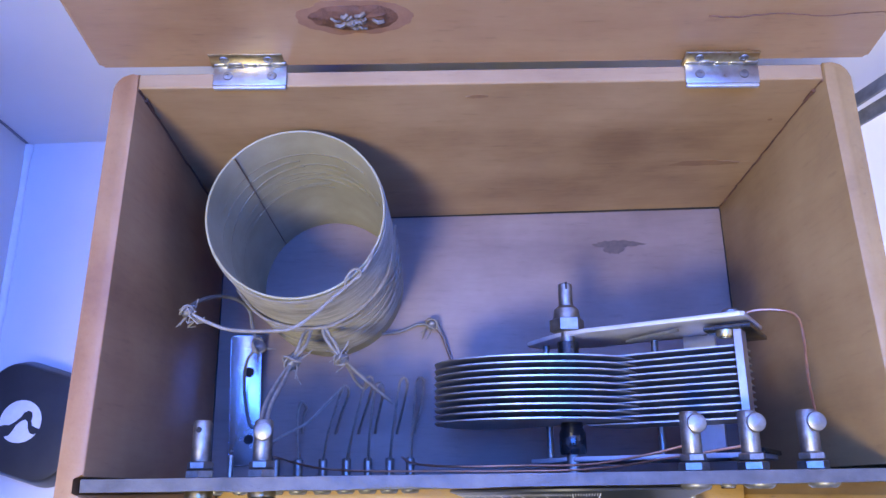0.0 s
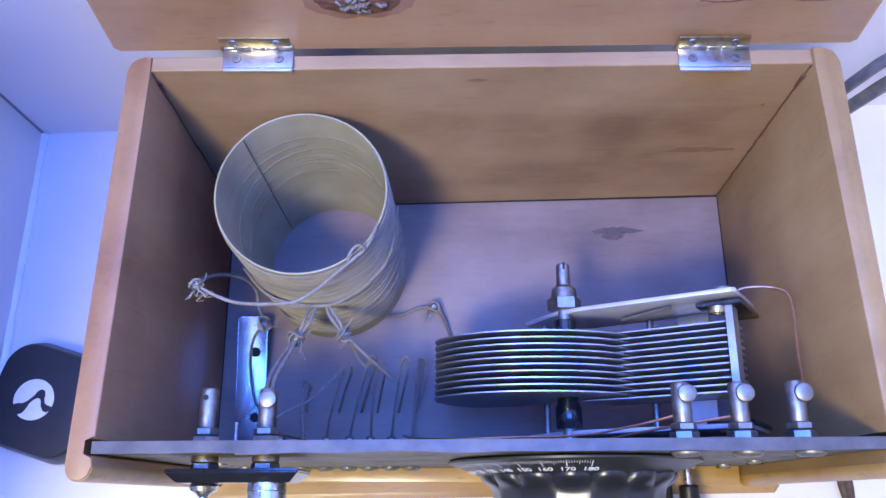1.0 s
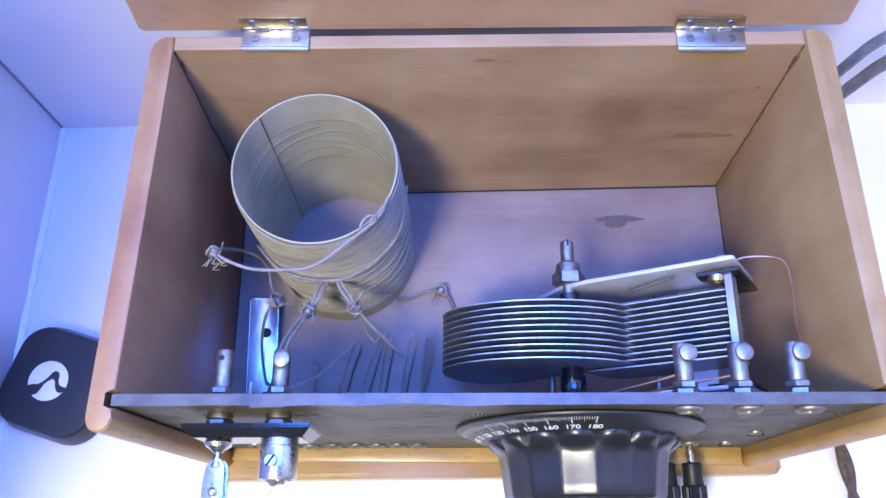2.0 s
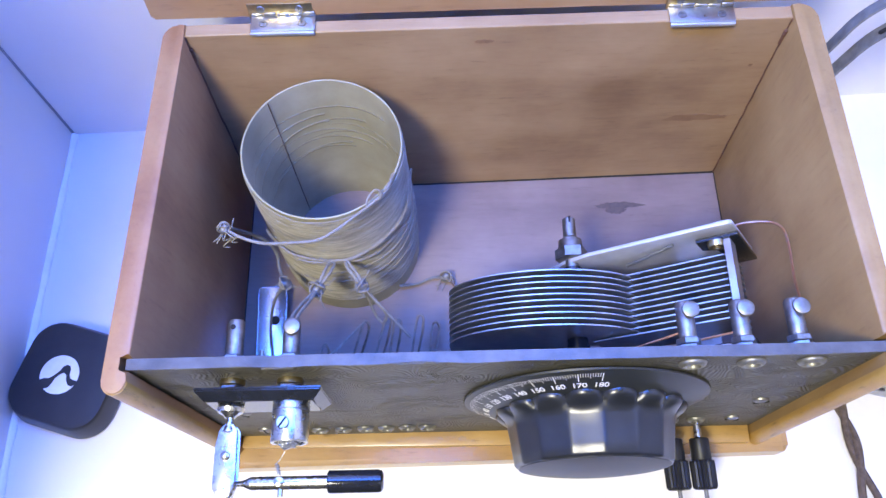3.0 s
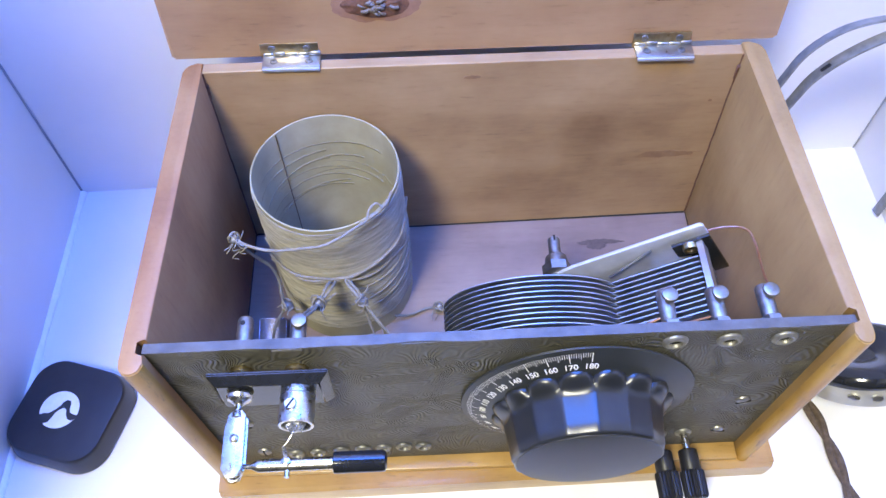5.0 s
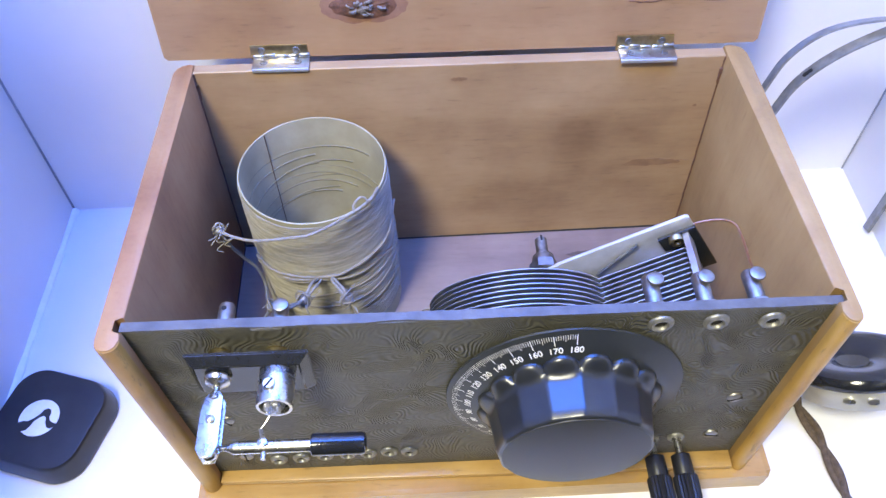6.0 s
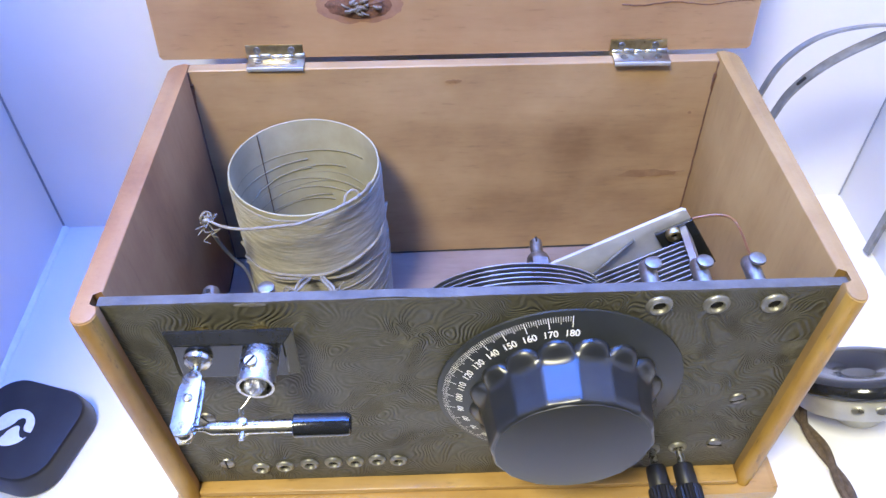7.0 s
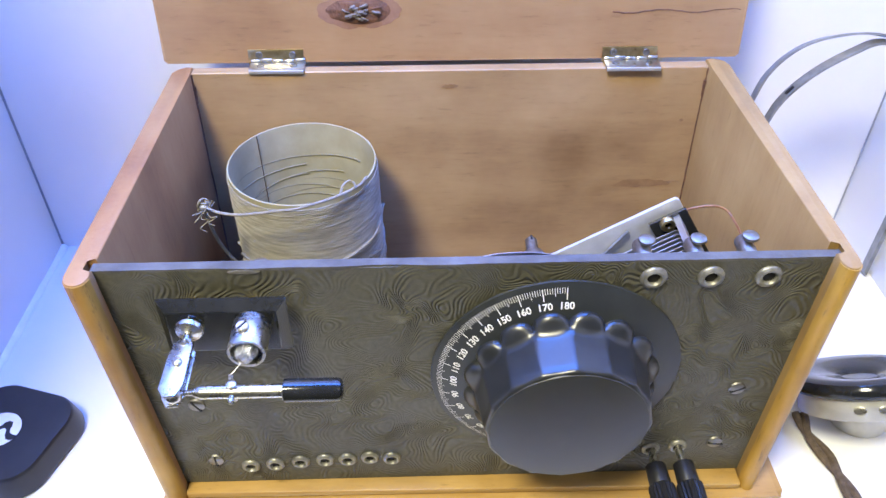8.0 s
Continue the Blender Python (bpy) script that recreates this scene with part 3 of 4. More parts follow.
for x, z in ((-0.0710, 0.0115), (-0.0585, 0.0130), (-0.0465, 0.0138), (-0.0355, 0.0140), (-0.0245, 0.0150), (-0.0140, 0.0140), (0.1130, 0.0165), (0.1262, 0.0180)):
    o = twin(e1, panel, (x + 0.0830, 0, z - 0.0105))
    twin(e1.children[0], o, (0, 0, 0))


def panel_screw(x, z, ang):
    r = 0.0039
    hd = spun([(0, -0.0016), (r * 0.6, -0.0015), (r * 0.92, -0.0009), (r, 0.0)], (0, 0, 0), "y", 24)
    s = part("panel_screw", moved(hd, pose(x, 0, z)), DULLNICK, panel, "slotted nickel screw head")
    part("slot", moved(slab(-r * 0.93, r * 0.93, -0.00175, -0.0010, -0.0004, 0.0004), pose(x, 0, z, 0, ang, 0)), RECESS_SHADE, s)


panel_screw(-0.0990, 0.0160, 88)
panel_screw(-0.1000, 0.0580, 60)
panel_screw(0.1450, 0.0610, -25)
panel_screw(0.1440, 0.0205, 10)

# dial and knob
DX, DZ = 0.0602, 0.0762
dial = on_panel("tuning_dial", "black tuning dial with white scale and fluted knob", "dial")
part("dial_plate", spun([(0, -0.0002), (0.0538, -0.0004), (0.0547, -0.0010), (0.0545, -0.0018), (0.0525, -0.0024), (0.0410, -0.0068), (0.030, -0.0075), (0, -0.0075)], (DX, 0, DZ), "y", 96), DIALMAT, dial, "black conical dial skirt")


def dial_y(r):
    return -0.0024 - (0.0525 - r) / 0.0115 * 0.0044


tk = bmesh.new()
for u in range(0, 181):
    a = radians(90 + (180 - u) * 1.12)
    r0 = 0.0472 if u % 10 == 0 else (0.0488 if u % 5 == 0 else 0.0498)
    w = 0.00011 if u % 10 else 0.00020
    cx, sx = math.cos(a), math.sin(a)
    quad = [(r0, -w), (0.0521, -w), (0.0521, w), (r0, w)]
    tk.faces.new([tk.verts.new((DX + r * cx - t * sx, dial_y(r) - 0.00015, DZ + r * sx + t * cx)) for r, t in quad])
tagged(part("dial_scale", tk, PRINT, dial, "fine white scale lines", smooth=False), kind="stuff")


def lettering(text, size):
    cu = bpy.data.curves.new("numeral", "FONT")
    cu.body, cu.size, cu.align_x, cu.align_y, cu.extrude = text, size, "CENTER", "CENTER", 0.00004
    cu.offset = size * 0.02
    ob = new("numeral_draft", cu)
    bpy.context.view_layer.update()
    me = bpy.data.meshes.new_from_object(ob.evaluated_get(bpy.context.evaluated_depsgraph_get()))
    bpy.data.objects.remove(ob)
    bm = bmesh.new()
    bm.from_mesh(me)
    bpy.data.meshes.remove(me)
    return bm


tilt = math.degrees(math.atan2(0.0044, 0.0115))
for u in range(0, 181, 10):
    a = 90 + (180 - u) * 1.12
    r = 0.0447
    m = pose(DX, 0, DZ) @ pose(0, 0, 0, 0, -(a - 90), 0) @ pose(0, dial_y(r) - 0.0002, r, 90 - tilt, 0, 0)
    part("numeral", moved(lettering(str(u), 0.0042), m), PRINT, dial, smooth=False)

NF = 16
kb = bmesh.new()
prof = [(0.0382, -0.0060, 0), (0.0382, -0.0075, 0), (0.0380, -0.0088, 0.10), (0.0378, -0.0100, 0.34), (0.0376, -0.0112, 0.66), (0.0373, -0.0126, 0.93), (0.0370, -0.0150, 1), (0.0362, -0.0200, 1), (0.0354, -0.0260, 1), (0.0349, -0.0300, 1), (0.0343, -0.0310, 1), (0.0334, -0.0314, 1)]
prev = None
NS = NF * 12
for r, y, g in prof:
    ring = []
    for i in range(NS):
        u = (i % 12) / 12
        arch = math.sin(math.pi * u)
        cut = g
        rr = r + 0.0044 * arch ** 0.55 * (1 - cut) - 0.0008 * arch * cut
        a = 2 * math.pi * (i + 12.2) / NS
        ring.append(kb.verts.new((DX + 0.0015 + rr * math.cos(a), y, DZ + rr * math.sin(a))))
    if prev:
        for i in range(NS):
            kb.faces.new((prev[i], prev[(i + 1) % NS], ring[(i + 1) % NS], ring[i]))
    prev = ring
kb.faces.new(prev)
part("knob", kb, KNOBMAT, dial, "large fluted black knob")
part("knob_face", spun([(0.0331, -0.0312), (0.0328, -0.0317), (0.030, -0.0323), (0.022, -0.0334), (0.014, -0.0342), (0.006, -0.0346), (0, -0.0347)], (DX + 0.0015, 0, DZ), "y", 96), FACEMAT, dial, "dulled slightly domed knob face")

# crystal detector
det = on_panel("crystal_detector", "crystal detector with nickel arm on a small black plate", "detector")
px0, px1, pz0, pz1 = -0.1010, -0.0505, 0.1005, 0.1292
db = bmesh.new()
o1 = [(px0, pz0), (px1, pz0), (px1, pz1), (px0, pz1)]
o2 = [(px0 + 0.0038, pz0 + 0.0038), (px1 - 0.0038, pz0 + 0.0038), (px1 - 0.0038, pz1 - 0.0038), (px0 + 0.0038, pz1 - 0.0038)]
rows = [[db.verts.new((x, y, z)) for x, z in o] for o, y in ((o1, -0.0050), (o1, -0.0062), (o2, -0.0100))]
db.faces.new(rows[0])
db.faces.new(rows[2][::-1])
for p, q in zip(rows, rows[1:]):
    for i in range(4):
        db.faces.new((p[i], p[(i + 1) % 4], q[(i + 1) % 4], q[i]))
bmesh.ops.bevel(db, geom=db.edges[:], offset=0.0004, segments=2, affect="EDGES")
part("detector_plate", db, BAKELITE, det, "glossy black base plate with sloping edges")
AX, CX_, DTZ = -0.0885, -0.0650, 0.1170
for x in (AX, CX_):
    part("spacer", spun([(0, 0), (0.0050, 0), (0.0052, -0.0006), (0.0052, -0.0022), (0.0045, -0.0026), (0, -0.0026)], (x, 0, 0.1195), "y", 24), BRASS, det, "brass spacer ring")
    part("nut", hexagon(0.0056, -0.0050, -0.0026, (x, 0, 0.1195)), DULLNICK, det)
part("flange", spun([(0, -0.0098), (0.0048, -0.0100), (0.0056, -0.0112), (0.0050, -0.0128), (0.0028, -0.0140), (0.0020, -0.0150), (0, -0.0150)], (AX, 0, DTZ + 0.001), "y", 32), NICKEL, det, "turned nickel flange")
part("ball_stem", spun([(0, -0.0140), (0.0016, -0.0142), (0.0013, -0.0165), (0.0024, -0.0190), (0.0026, -0.0205), (0, -0.0225)], (AX, 0, DTZ + 0.001), "y", 20), NICKEL, det)
arm_out = [(-0.0036, -0.0200), (-0.0016, -0.0175), (0.0020, -0.0175), (0.0037, -0.0200), (0.0042, -0.0400), (0.0024, -0.0455), (-0.0020, -0.0460), (-0.0044, -0.0420), (-0.0046, -0.0260)]
for dz in (-0.0040, 0.0014):
    arm = part("clamp_cheek", prism([(AX + x, y) for x, y in arm_out], DTZ + dz, DTZ + dz + 0.0013, "z", 0.0004), NICKEL, det, "flat nickel clamp cheek")
part("clamp_screw", spun([(0.0019, 0.0), (0.0018, 0.0009), (0.0010, 0.0016), (0, 0.0018)], (AX, -0.0300, DTZ + 0.0027), "z", 20), NICKEL, det)
part("pivot_ball", spun([(0.0034 * math.sin(radians(a)), 0.0034 * math.cos(radians(a))) for a in range(0, 181, 15)], (AX + 0.0005, -0.0425, DTZ - 0.0006), "z", 20), NICKEL, det)
RY, RZ = -0.0400, 0.1145
part("rod", spun([(0, 0.0030), (0.0010, 0.0030), (0.0012, 0.0065), (0.0024, 0.0090), (0.0026, 0.0098), (0.0026, 0.0400), (0, 0.0400)], (AX, RY, RZ), "x", 24), NICKEL, det, "bright nickel sliding rod")
part("thumb_pin", spun([(0, -0.0046), (0.0012, -0.0046), (0.0012, 0.0034), (0.0019, 0.0036), (0.0019, 0.0046), (0.0010, 0.0050), (0, 0.0050)], (AX + 0.0212, RY, RZ), "z", 16), NICKEL, det)
part("thumb_pin", spun([(0, -0.0052), (0.0011, -0.0052), (0.0011, -0.0022), (0, -0.0022)], (AX + 0.0212, RY, RZ), "y", 14), NICKEL, det)
part("handle", spun([(0, 0.0398), (0.0040, 0.0398), (0.0044, 0.0402), (0.0044, 0.0595), (0.0040, 0.0608), (0.0030, 0.0614), (0, 0.0616)], (AX, RY, RZ), "x", 32), BAKELITE, det, "glossy black handle")
cup = part("crystal_cup", spun([(0, -0.0098), (0.0072, -0.0098), (0.0074, -0.0104), (0.0074, -0.0249), (0.0072, -0.0254), (0.0061, -0.0254), (0.0059, -0.0248), (0.0059, -0.0180), (0, -0.0180)], (CX_ + 0.001, 0, DTZ + 0.0016), "y", 40), NICKEL, det, "nickel crystal cup")
part("groove", spun([(0.00745, -0.0126), (0.00755, -0.0129), (0.00745, -0.0132)], (CX_ + 0.001, 0, DTZ + 0.0016), "y", 40), DULLNICK, cup)
ss = merged(spun([(0, -0.001), (0.0026, -0.001), (0.0026, 0.0012), (0.0022, 0.0016), (0, 0.0016)], (0, 0, 0), "z", 20))
part("cup_screw", moved(ss, pose(CX_ - 0.0004, -0.0188, DTZ + 0.0090)), NICKEL, cup)
part("slot", moved(slab(-0.0024, 0.0024, -0.0004, 0.0004, 0.0010, 0.0018), pose(CX_ - 0.0004, -0.0188, DTZ + 0.0090, 0, 0, 55)), RECESS_SHADE, cup)
cr = bmesh.new()
bmesh.ops.create_icosphere(cr, subdivisions=3, radius=0.0048)
for v in cr.verts:
    v.co *= 1 + 0.28 * noise.noise(v.co * 420) + 0.12 * noise.noise(v.co * 1300)
part("crystal", moved(cr, pose(CX_ + 0.0005, -0.0226, DTZ + 0.0008)), CRYSTAL, cup, "sparkling grey lead ore crystal", smooth=False)
wh = [(AX + 0.0212, RY + 0.0030, RZ + 0.0006)]
for k in range(40):
    a = k * 0.9
    wh.append((AX + 0.0205 - 0.0012 * k / 40 + 0.0008 * math.cos(a), RY + 0.0030 + 0.0042 * k / 40, RZ + 0.0008 + 0.0008 * math.sin(a)))
wh += [(AX + 0.0205, RY + 0.0085, RZ + 0.0015), (CX_ - 0.0008, -0.0285, DTZ + 0.0005)]
part("cat_whisker", sweep(wh, 0.00022, 5), NICKEL, det, "thin coiled contact wire")


def plug(x, z, sag, out):
    p = on_panel("banana_plug", "black ribbed plug with nickel pin in a panel socket", "plug", "headphone plugs")
    m = pose(x, -0.0006, z, sag, 0, out)
    part("pin", moved(spun([(0, 0.0), (0.0016, 0.0), (0.0019, -0.0030), (0.0019, -0.0100), (0, -0.0100)], (0, 0, 0), "y", 20), m), NICKEL, p)
    part("collar", moved(spun([(0, -0.0092), (0.0040, -0.0092), (0.0049, -0.0098), (0.0052, -0.0200), (0.0048, -0.0206), (0, -0.0206)], (0, 0, 0), "y", 28), m), RIB, p)
    gb = bmesh.new()
    prev = None
    for r, y, g in ((0.0044, -0.0202, 0), (0.0061, -0.0206, 1), (0.0063, -0.0215, 1), (0.0062, -0.0335, 1), (0.0052, -0.0347, 0.4), (0.0022, -0.0349, 0)):
        ring = [gb.verts.new(((r - 0.0006 * g * (i % 2)) * math.cos(2 * math.pi * i / 40), y, (r - 0.0006 * g * (i % 2)) * math.sin(2 * math.pi * i / 40))) for i in range(40)]
        if prev:
            for i in range(40):
                gb.faces.new((prev[i], prev[(i + 1) % 40], ring[(i + 1) % 40], ring[i]))
        prev = ring
    gb.faces.new(prev)
    part("ribbed_grip", moved(gb, m), RIB, p, smooth=False)
    part("lead", moved(sweep(smoothed([(0, -0.034, 0), (0.0005, -0.042, -0.002), (0.002, -0.055, -0.012), (0.004, -0.075, -0.026 - z * 0.2)]), 0.0011, 8), m), GREYWIRE, p, "thin grey lead")


plug(0.1130, 0.0165, 3, 1.5)
plug(0.1262, 0.0180, 5, 1.5)


def binding_post(x, z, head, group="binding posts behind the panel"):
    p = on_panel("binding_post", "nickel binding post behind the dark panel", "binding post", group)
    part("nut", hexagon(0.0056, 0.0046, 0.0078, (x, 0, z), "y", 0.3), DULLNICK, p)
    part("nut", hexagon(0.0050, 0.0080, 0.0108, (x, 0, z), "y", 0.0), DULLNICK, p)
    part("barrel", spun([(0, 0.0105), (0.0034, 0.0105), (0.0036, 0.0110), (0.0036, 0.0250), (0.0030, 0.0262), (0, 0.0264)], (x, 0, z), "y", 28), DULLNICK, p)
    if head:
        part("thumbscrew", spun([(0, 0.0025), (0.0014, 0.0025), (0.0014, 0.0046), (0.0033, 0.0048), (0.0036, 0.0053), (0.0034, 0.0062), (0.0027, 0.0066), (0, 0.0067)], (x + 0.0010, 0.0215, z), "z", 24), DULLNICK, p, "worn thumbscrew head")
    else:
        part("wire_hole", spun([(0, 0.0038), (0.0011, 0.0038), (0.0011, 0.0020), (0, 0.0020)], (x - 0.0004, 0.0225, z), "z", 14), RECESS_SHADE, p)
    return p


for x, z, hd in ((-0.0895, 0.1170, False), (-0.0660, 0.1170, True), (0.0956, 0.1262, True), (0.1174, 0.1264, True), (0.1392, 0.1272, True)):
    binding_post(x, z, hd)
for x in (-0.0825, -0.0710, -0.0585, -0.0465, -0.0355, -0.0245, -0.0140):
    s = on_panel("socket_stud", "small nickel socket stud behind the panel", "stud", "row of socket studs")
    part("stud_nut", hexagon(0.0042, 0.0046, 0.0072, (x, 0, 0.0135)), DULLNICK, s)
    part("stud_tube", spun([(0, 0.0070), (0.0021, 0.0070), (0.0022, 0.0150), (0.0016, 0.0156), (0, 0.0150)], (x, 0, 0.0135), "y", 18), DULLNICK, s)
st = on_panel("socket_stud", "thin nickel stud behind the panel", "stud", "row of socket studs")
part("stud_tube", spun([(0, 0.0046), (0.0010, 0.0046), (0.0010, 0.0130), (0, 0.0134)], (-0.0780, 0, 0.117), "y", 14), DULLNICK, st)

# ---- variable capacitor ----
cap = thing("variable_capacitor", (DX, 0.04, FLOOR), "air-spaced tuning capacitor with many metal vanes", "capacitor")
SX, SZ = 0.0592, 0.0765
U = Vector((math.cos(radians(32)), 0, math.sin(radians(32))))
V = Vector((-math.sin(radians(32)), 0, math.cos(radians(32))))


def uv(u, v):
    q = Vector((SX, 0, SZ)) + u * U + (v - 0.0040) * V
    return (q.x, q.z)


plate_o = [uv(-0.026, -0.012), uv(-0.022, -0.020), uv(0.0, -0.029), uv(0.076, -0.029), uv(0.0775, -0.027), uv(0.0775, 0.0075), uv(0.076, 0.009), uv(0.010, 0.009), uv(-0.004, 0.006), uv(-0.020, -0.004), uv(-0.026, -0.008)]
part("end_plate", prism(plate_o, 0.0665, 0.0685, "y", 0.0004), PLATE, cap, "dull aluminium end plate")
part("end_plate", prism(plate_o, 0.0120, 0.0140, "y", 0.0004), PLATE, cap, "dull aluminium end plate")
rot = []
for k in range(31):
    a = radians(-20 + 205 * k / 30)
    r = 0.0255 + 0.0350 * (k / 30) ** 1.1
    rot.append((SX + r * math.cos(a), SZ - 0.003 + r * math.sin(a) * 0.58))
low = rot[-1]
rot += [(low[0] + 0.001, low[1] - 0.012), (low[0] + 0.008, low[1] - 0.026), (low[0] + 0.020, low[1] - 0.034), (SX - 0.02, SZ - 0.034), (SX, SZ - 0.012)]
NV = 10
vane = part("rotor_vane", prism(rot, 0.0286, 0.0292, "y"), ALU, cap, smooth=False)
for k in range(1, NV):
    twin(vane, cap, (0, 0.0029 * k, 0))
sta = [uv(0.012, -0.024), uv(0.070, -0.024), uv(0.073, -0.020), uv(0.073, -0.0020), uv(0.070, 0.0), uv(0.006, 0.0), uv(0.006, -0.010)]
vane = part("stator_vane", prism(sta, 0.0272, 0.0278, "y"), ALU, cap, smooth=False)
for k in range(1, NV + 1):
    twin(vane, cap, (0, 0.0029 * k, 0))
part("shaft", spun([(0, -0.002), (0.0032, -0.002), (0.0032, 0.0905), (0.0026, 0.0912), (0, 0.0912)], (SX, 0, SZ), "y", 24), DULLNICK, cap, "dull nickel rotor shaft")
part("shaft_slot", slab(SX - 0.0005, SX + 0.0005, 0.0880, 0.0914, SZ - 0.0034, SZ + 0.0034), RECESS_SHADE, cap, "sawn slot in the shaft end")
part("hub", spun([(0, 0.0150), (0.0052, 0.0150), (0.0058, 0.0160), (0.0058, 0.0240), (0.0048, 0.0262), (0.0048, 0.0640), (0, 0.0640)], (SX, 0, SZ), "y", 28), BAKELITE, cap, "dark rotor hub")
part("bearing_nut", hexagon(0.0078, 0.0686, 0.0745, (SX, 0, SZ)), DULLNICK, cap)
part("bearing_cone", spun([(0, 0.0745), (0.0062, 0.0745), (0.0056, 0.0790), (0.0038, 0.0805), (0, 0.0805)], (SX, 0, SZ), "y", 24), DULLNICK, cap)
for yy in (0.0645, 0.0158):
    part("insulator", prism([uv(0.060, 0.004), uv(0.0785, 0.004), uv(0.0785, -0.030), uv(0.070, -0.030), uv(0.066, -0.008), uv(0.060, -0.006)], yy - 0.002, yy, "y", 0.0003), BAKELITE, cap, "dark insulating strip")
    part("bush", spun([(0.0017, -0.001), (0.0019, -0.0026), (0.0034, -0.0027), (0.0038, -0.0018), (0.0038, 0.0)], (uv(0.068, 0.001)[0], yy - 0.002, uv(0.068, 0.001)[1]), "y", 20), BRASS, cap, "brass bush")
part("stator_bar", prism([uv(0.0715, -0.006), uv(0.0745, -0.006), uv(0.0745, 0.0030), uv(0.0715, 0.0030)], 0.0165, 0.0625, "y", 0.0003), ALU, cap, "bright bar joining the fixed vanes")
part("stator_bar", prism([uv(0.044, -0.026), uv(0.058, -0.026), uv(0.058, -0.024), uv(0.044, -0.024)], 0.0140, 0.0665, "y", 0.0003), ALU, cap)
for u, v in ((0.030, -0.0265), (-0.018, -0.012)):
    part("pillar", spun([(0, 0.0140), (0.0016, 0.0140), (0.0016, 0.0665), (0, 0.0665)], (uv(u, v)[0], 0, uv(u, v)[1]), "y", 14), DULLNICK, cap)
part("strap", sweep([(uv(0.024, -0.006)[0], 0.0635, uv(0.024, -0.006)[1]), (uv(0.050, 0.005)[0], 0.0640, uv(0.050, 0.005)[1])], 0.0008, 6), ALU, cap, "short pale strap under the end plate")
part("corner_screw", spun([(0, 0.0), (0.0034, 0.0), (0.0034, 0.0016), (0.0026, 0.0024), (0, 0.0026)], (uv(0.071, 0.002)[0], 0.0685, uv(0.071, 0.002)[1]), "y", 18), DULLNICK, cap)

# ---- tuning coil ----
coil = thing("tuning_coil", (-0.0575, 0.1075, FLOOR), "cream cotton-wound cardboard coil standing on the bottom board", "coil")
TOP, BOT = Vector((-0.0598, 0.1140, 0.1125)), Vector((-0.0572, 0.1075, FLOOR))
AXIS = (TOP - BOT)
HT = AXIS.length
COIL = Matrix(((1, 0, AXIS.x / HT, BOT.x), (0, 1, AXIS.y / HT, BOT.y), (0, 0, AXIS.z / HT, BOT.z), (0, 0, 0, 1)))
CR = 0.0383
part("former", moved(spun([(CR, 0.0), (CR, HT), (CR - 0.0003, HT + 0.0002), (CR - 0.0007, HT + 0.0002), (CR - 0.0009, HT), (CR - 0.0012, HT - 0.004), (CR - 0.0013, 0.0)], (0, 0, 0), "z", 96), COIL), CARD, coil, "yellowed cardboard tube")
random.seed(11)


def winding(z0, z1, pitch, base, messy, seed):
    turns = int((z1 - z0) / pitch)
    line = []
    for i in range(turns * 56 + 1):
        a = 2 * math.pi * i / 56
        z = z0 + (z1 - z0) * i / (turns * 56)
        k = i // 56
        z += messy * noise.noise((math.cos(a) * 1.3, math.sin(a) * 1.3, k * 0.35 + seed))
        r = base + 0.0005 * abs(noise.noise((math.cos(a) * 2, math.sin(a) * 2, k * 0.8 + seed)))
        line.append((r * math.cos(a), r * math.sin(a), z))
    return sweep(line, pitch * 0.46, 6)


part("winding", moved(winding(0.0465, HT - 0.0028, 0.00094, CR + 0.0002, 0.0004, 0.0), COIL), COTTON, coil, "close-laid cotton-covered turns")
part("winding", moved(winding(0.0290, 0.0480, 0.00098, CR + 0.0003, 0.0012, 9.0), COIL), COTTON, coil, "untidy lower turns")
part("winding", moved(winding(0.0120, 0.0270, 0.0011, CR + 0.0001, 0.0008, 19.0), COIL), COTTON, coil, "lower turns")
for a0, a1, za, zb, rr in ((-100, 75, 0.047, 0.058, 0.0010), (-60, 150, 0.030, 0.042, 0.0010), (-120, 40, 0.036, 0.046, 0.0011)):
    turn = [((CR + rr) * math.cos(radians(a0 + (a1 - a0) * k / 40)), (CR + rr) * math.sin(radians(a0 + (a1 - a0) * k / 40)), za + (zb - za) * k / 40 + 0.001 * math.sin(k * 0.3)) for k in range(41)]
    part("crossing_turn", moved(sweep(turn, 0.00048, 6), COIL), FRAY, coil, "loose turn crossing the winding")
seam = [((CR - 0.0014) * math.cos(radians(138)), (CR - 0.0014) * math.sin(radians(138)), HT * k / 6 + 0.0) for k in range(7)]
part("seam", moved(sweep(seam, 0.0003, 4), COIL), DARKWIRE, coil, "dark overlap seam inside the tube")
wav = bmesh.new()
for k, z in enumerate((0.066, 0.060, 0.072, 0.052, 0.079, 0.063, 0.056, 0.047, 0.069, 0.085)):
    a0 = 30 + 17 * k % 70
    sweep([((CR - 0.00085) * math.cos(radians(a0 + 3 * i)), (CR - 0.00085) * math.sin(radians(a0 + 3 * i)), z + 0.0022 * math.sin(i * 0.10 + k)) for i in range(26 + 3 * k)], 0.0009, 6, wav, taper=True)
part("crease", moved(wav, COIL), CREASE_SHADE, coil, "crease bands inside the tube, shade put into their tone")


def coil_pt(deg, z, out=0.001):
    return COIL @ Vector(((CR + out) * math.cos(radians(deg)), (CR + out) * math.sin(radians(deg)), z))


def lead(name, pts, r, mat, label, cat="wire", group=""):
    return solo(name, sweep(smoothed(pts), r, 7), mat, label, cat, Vector(pts[0]), group)


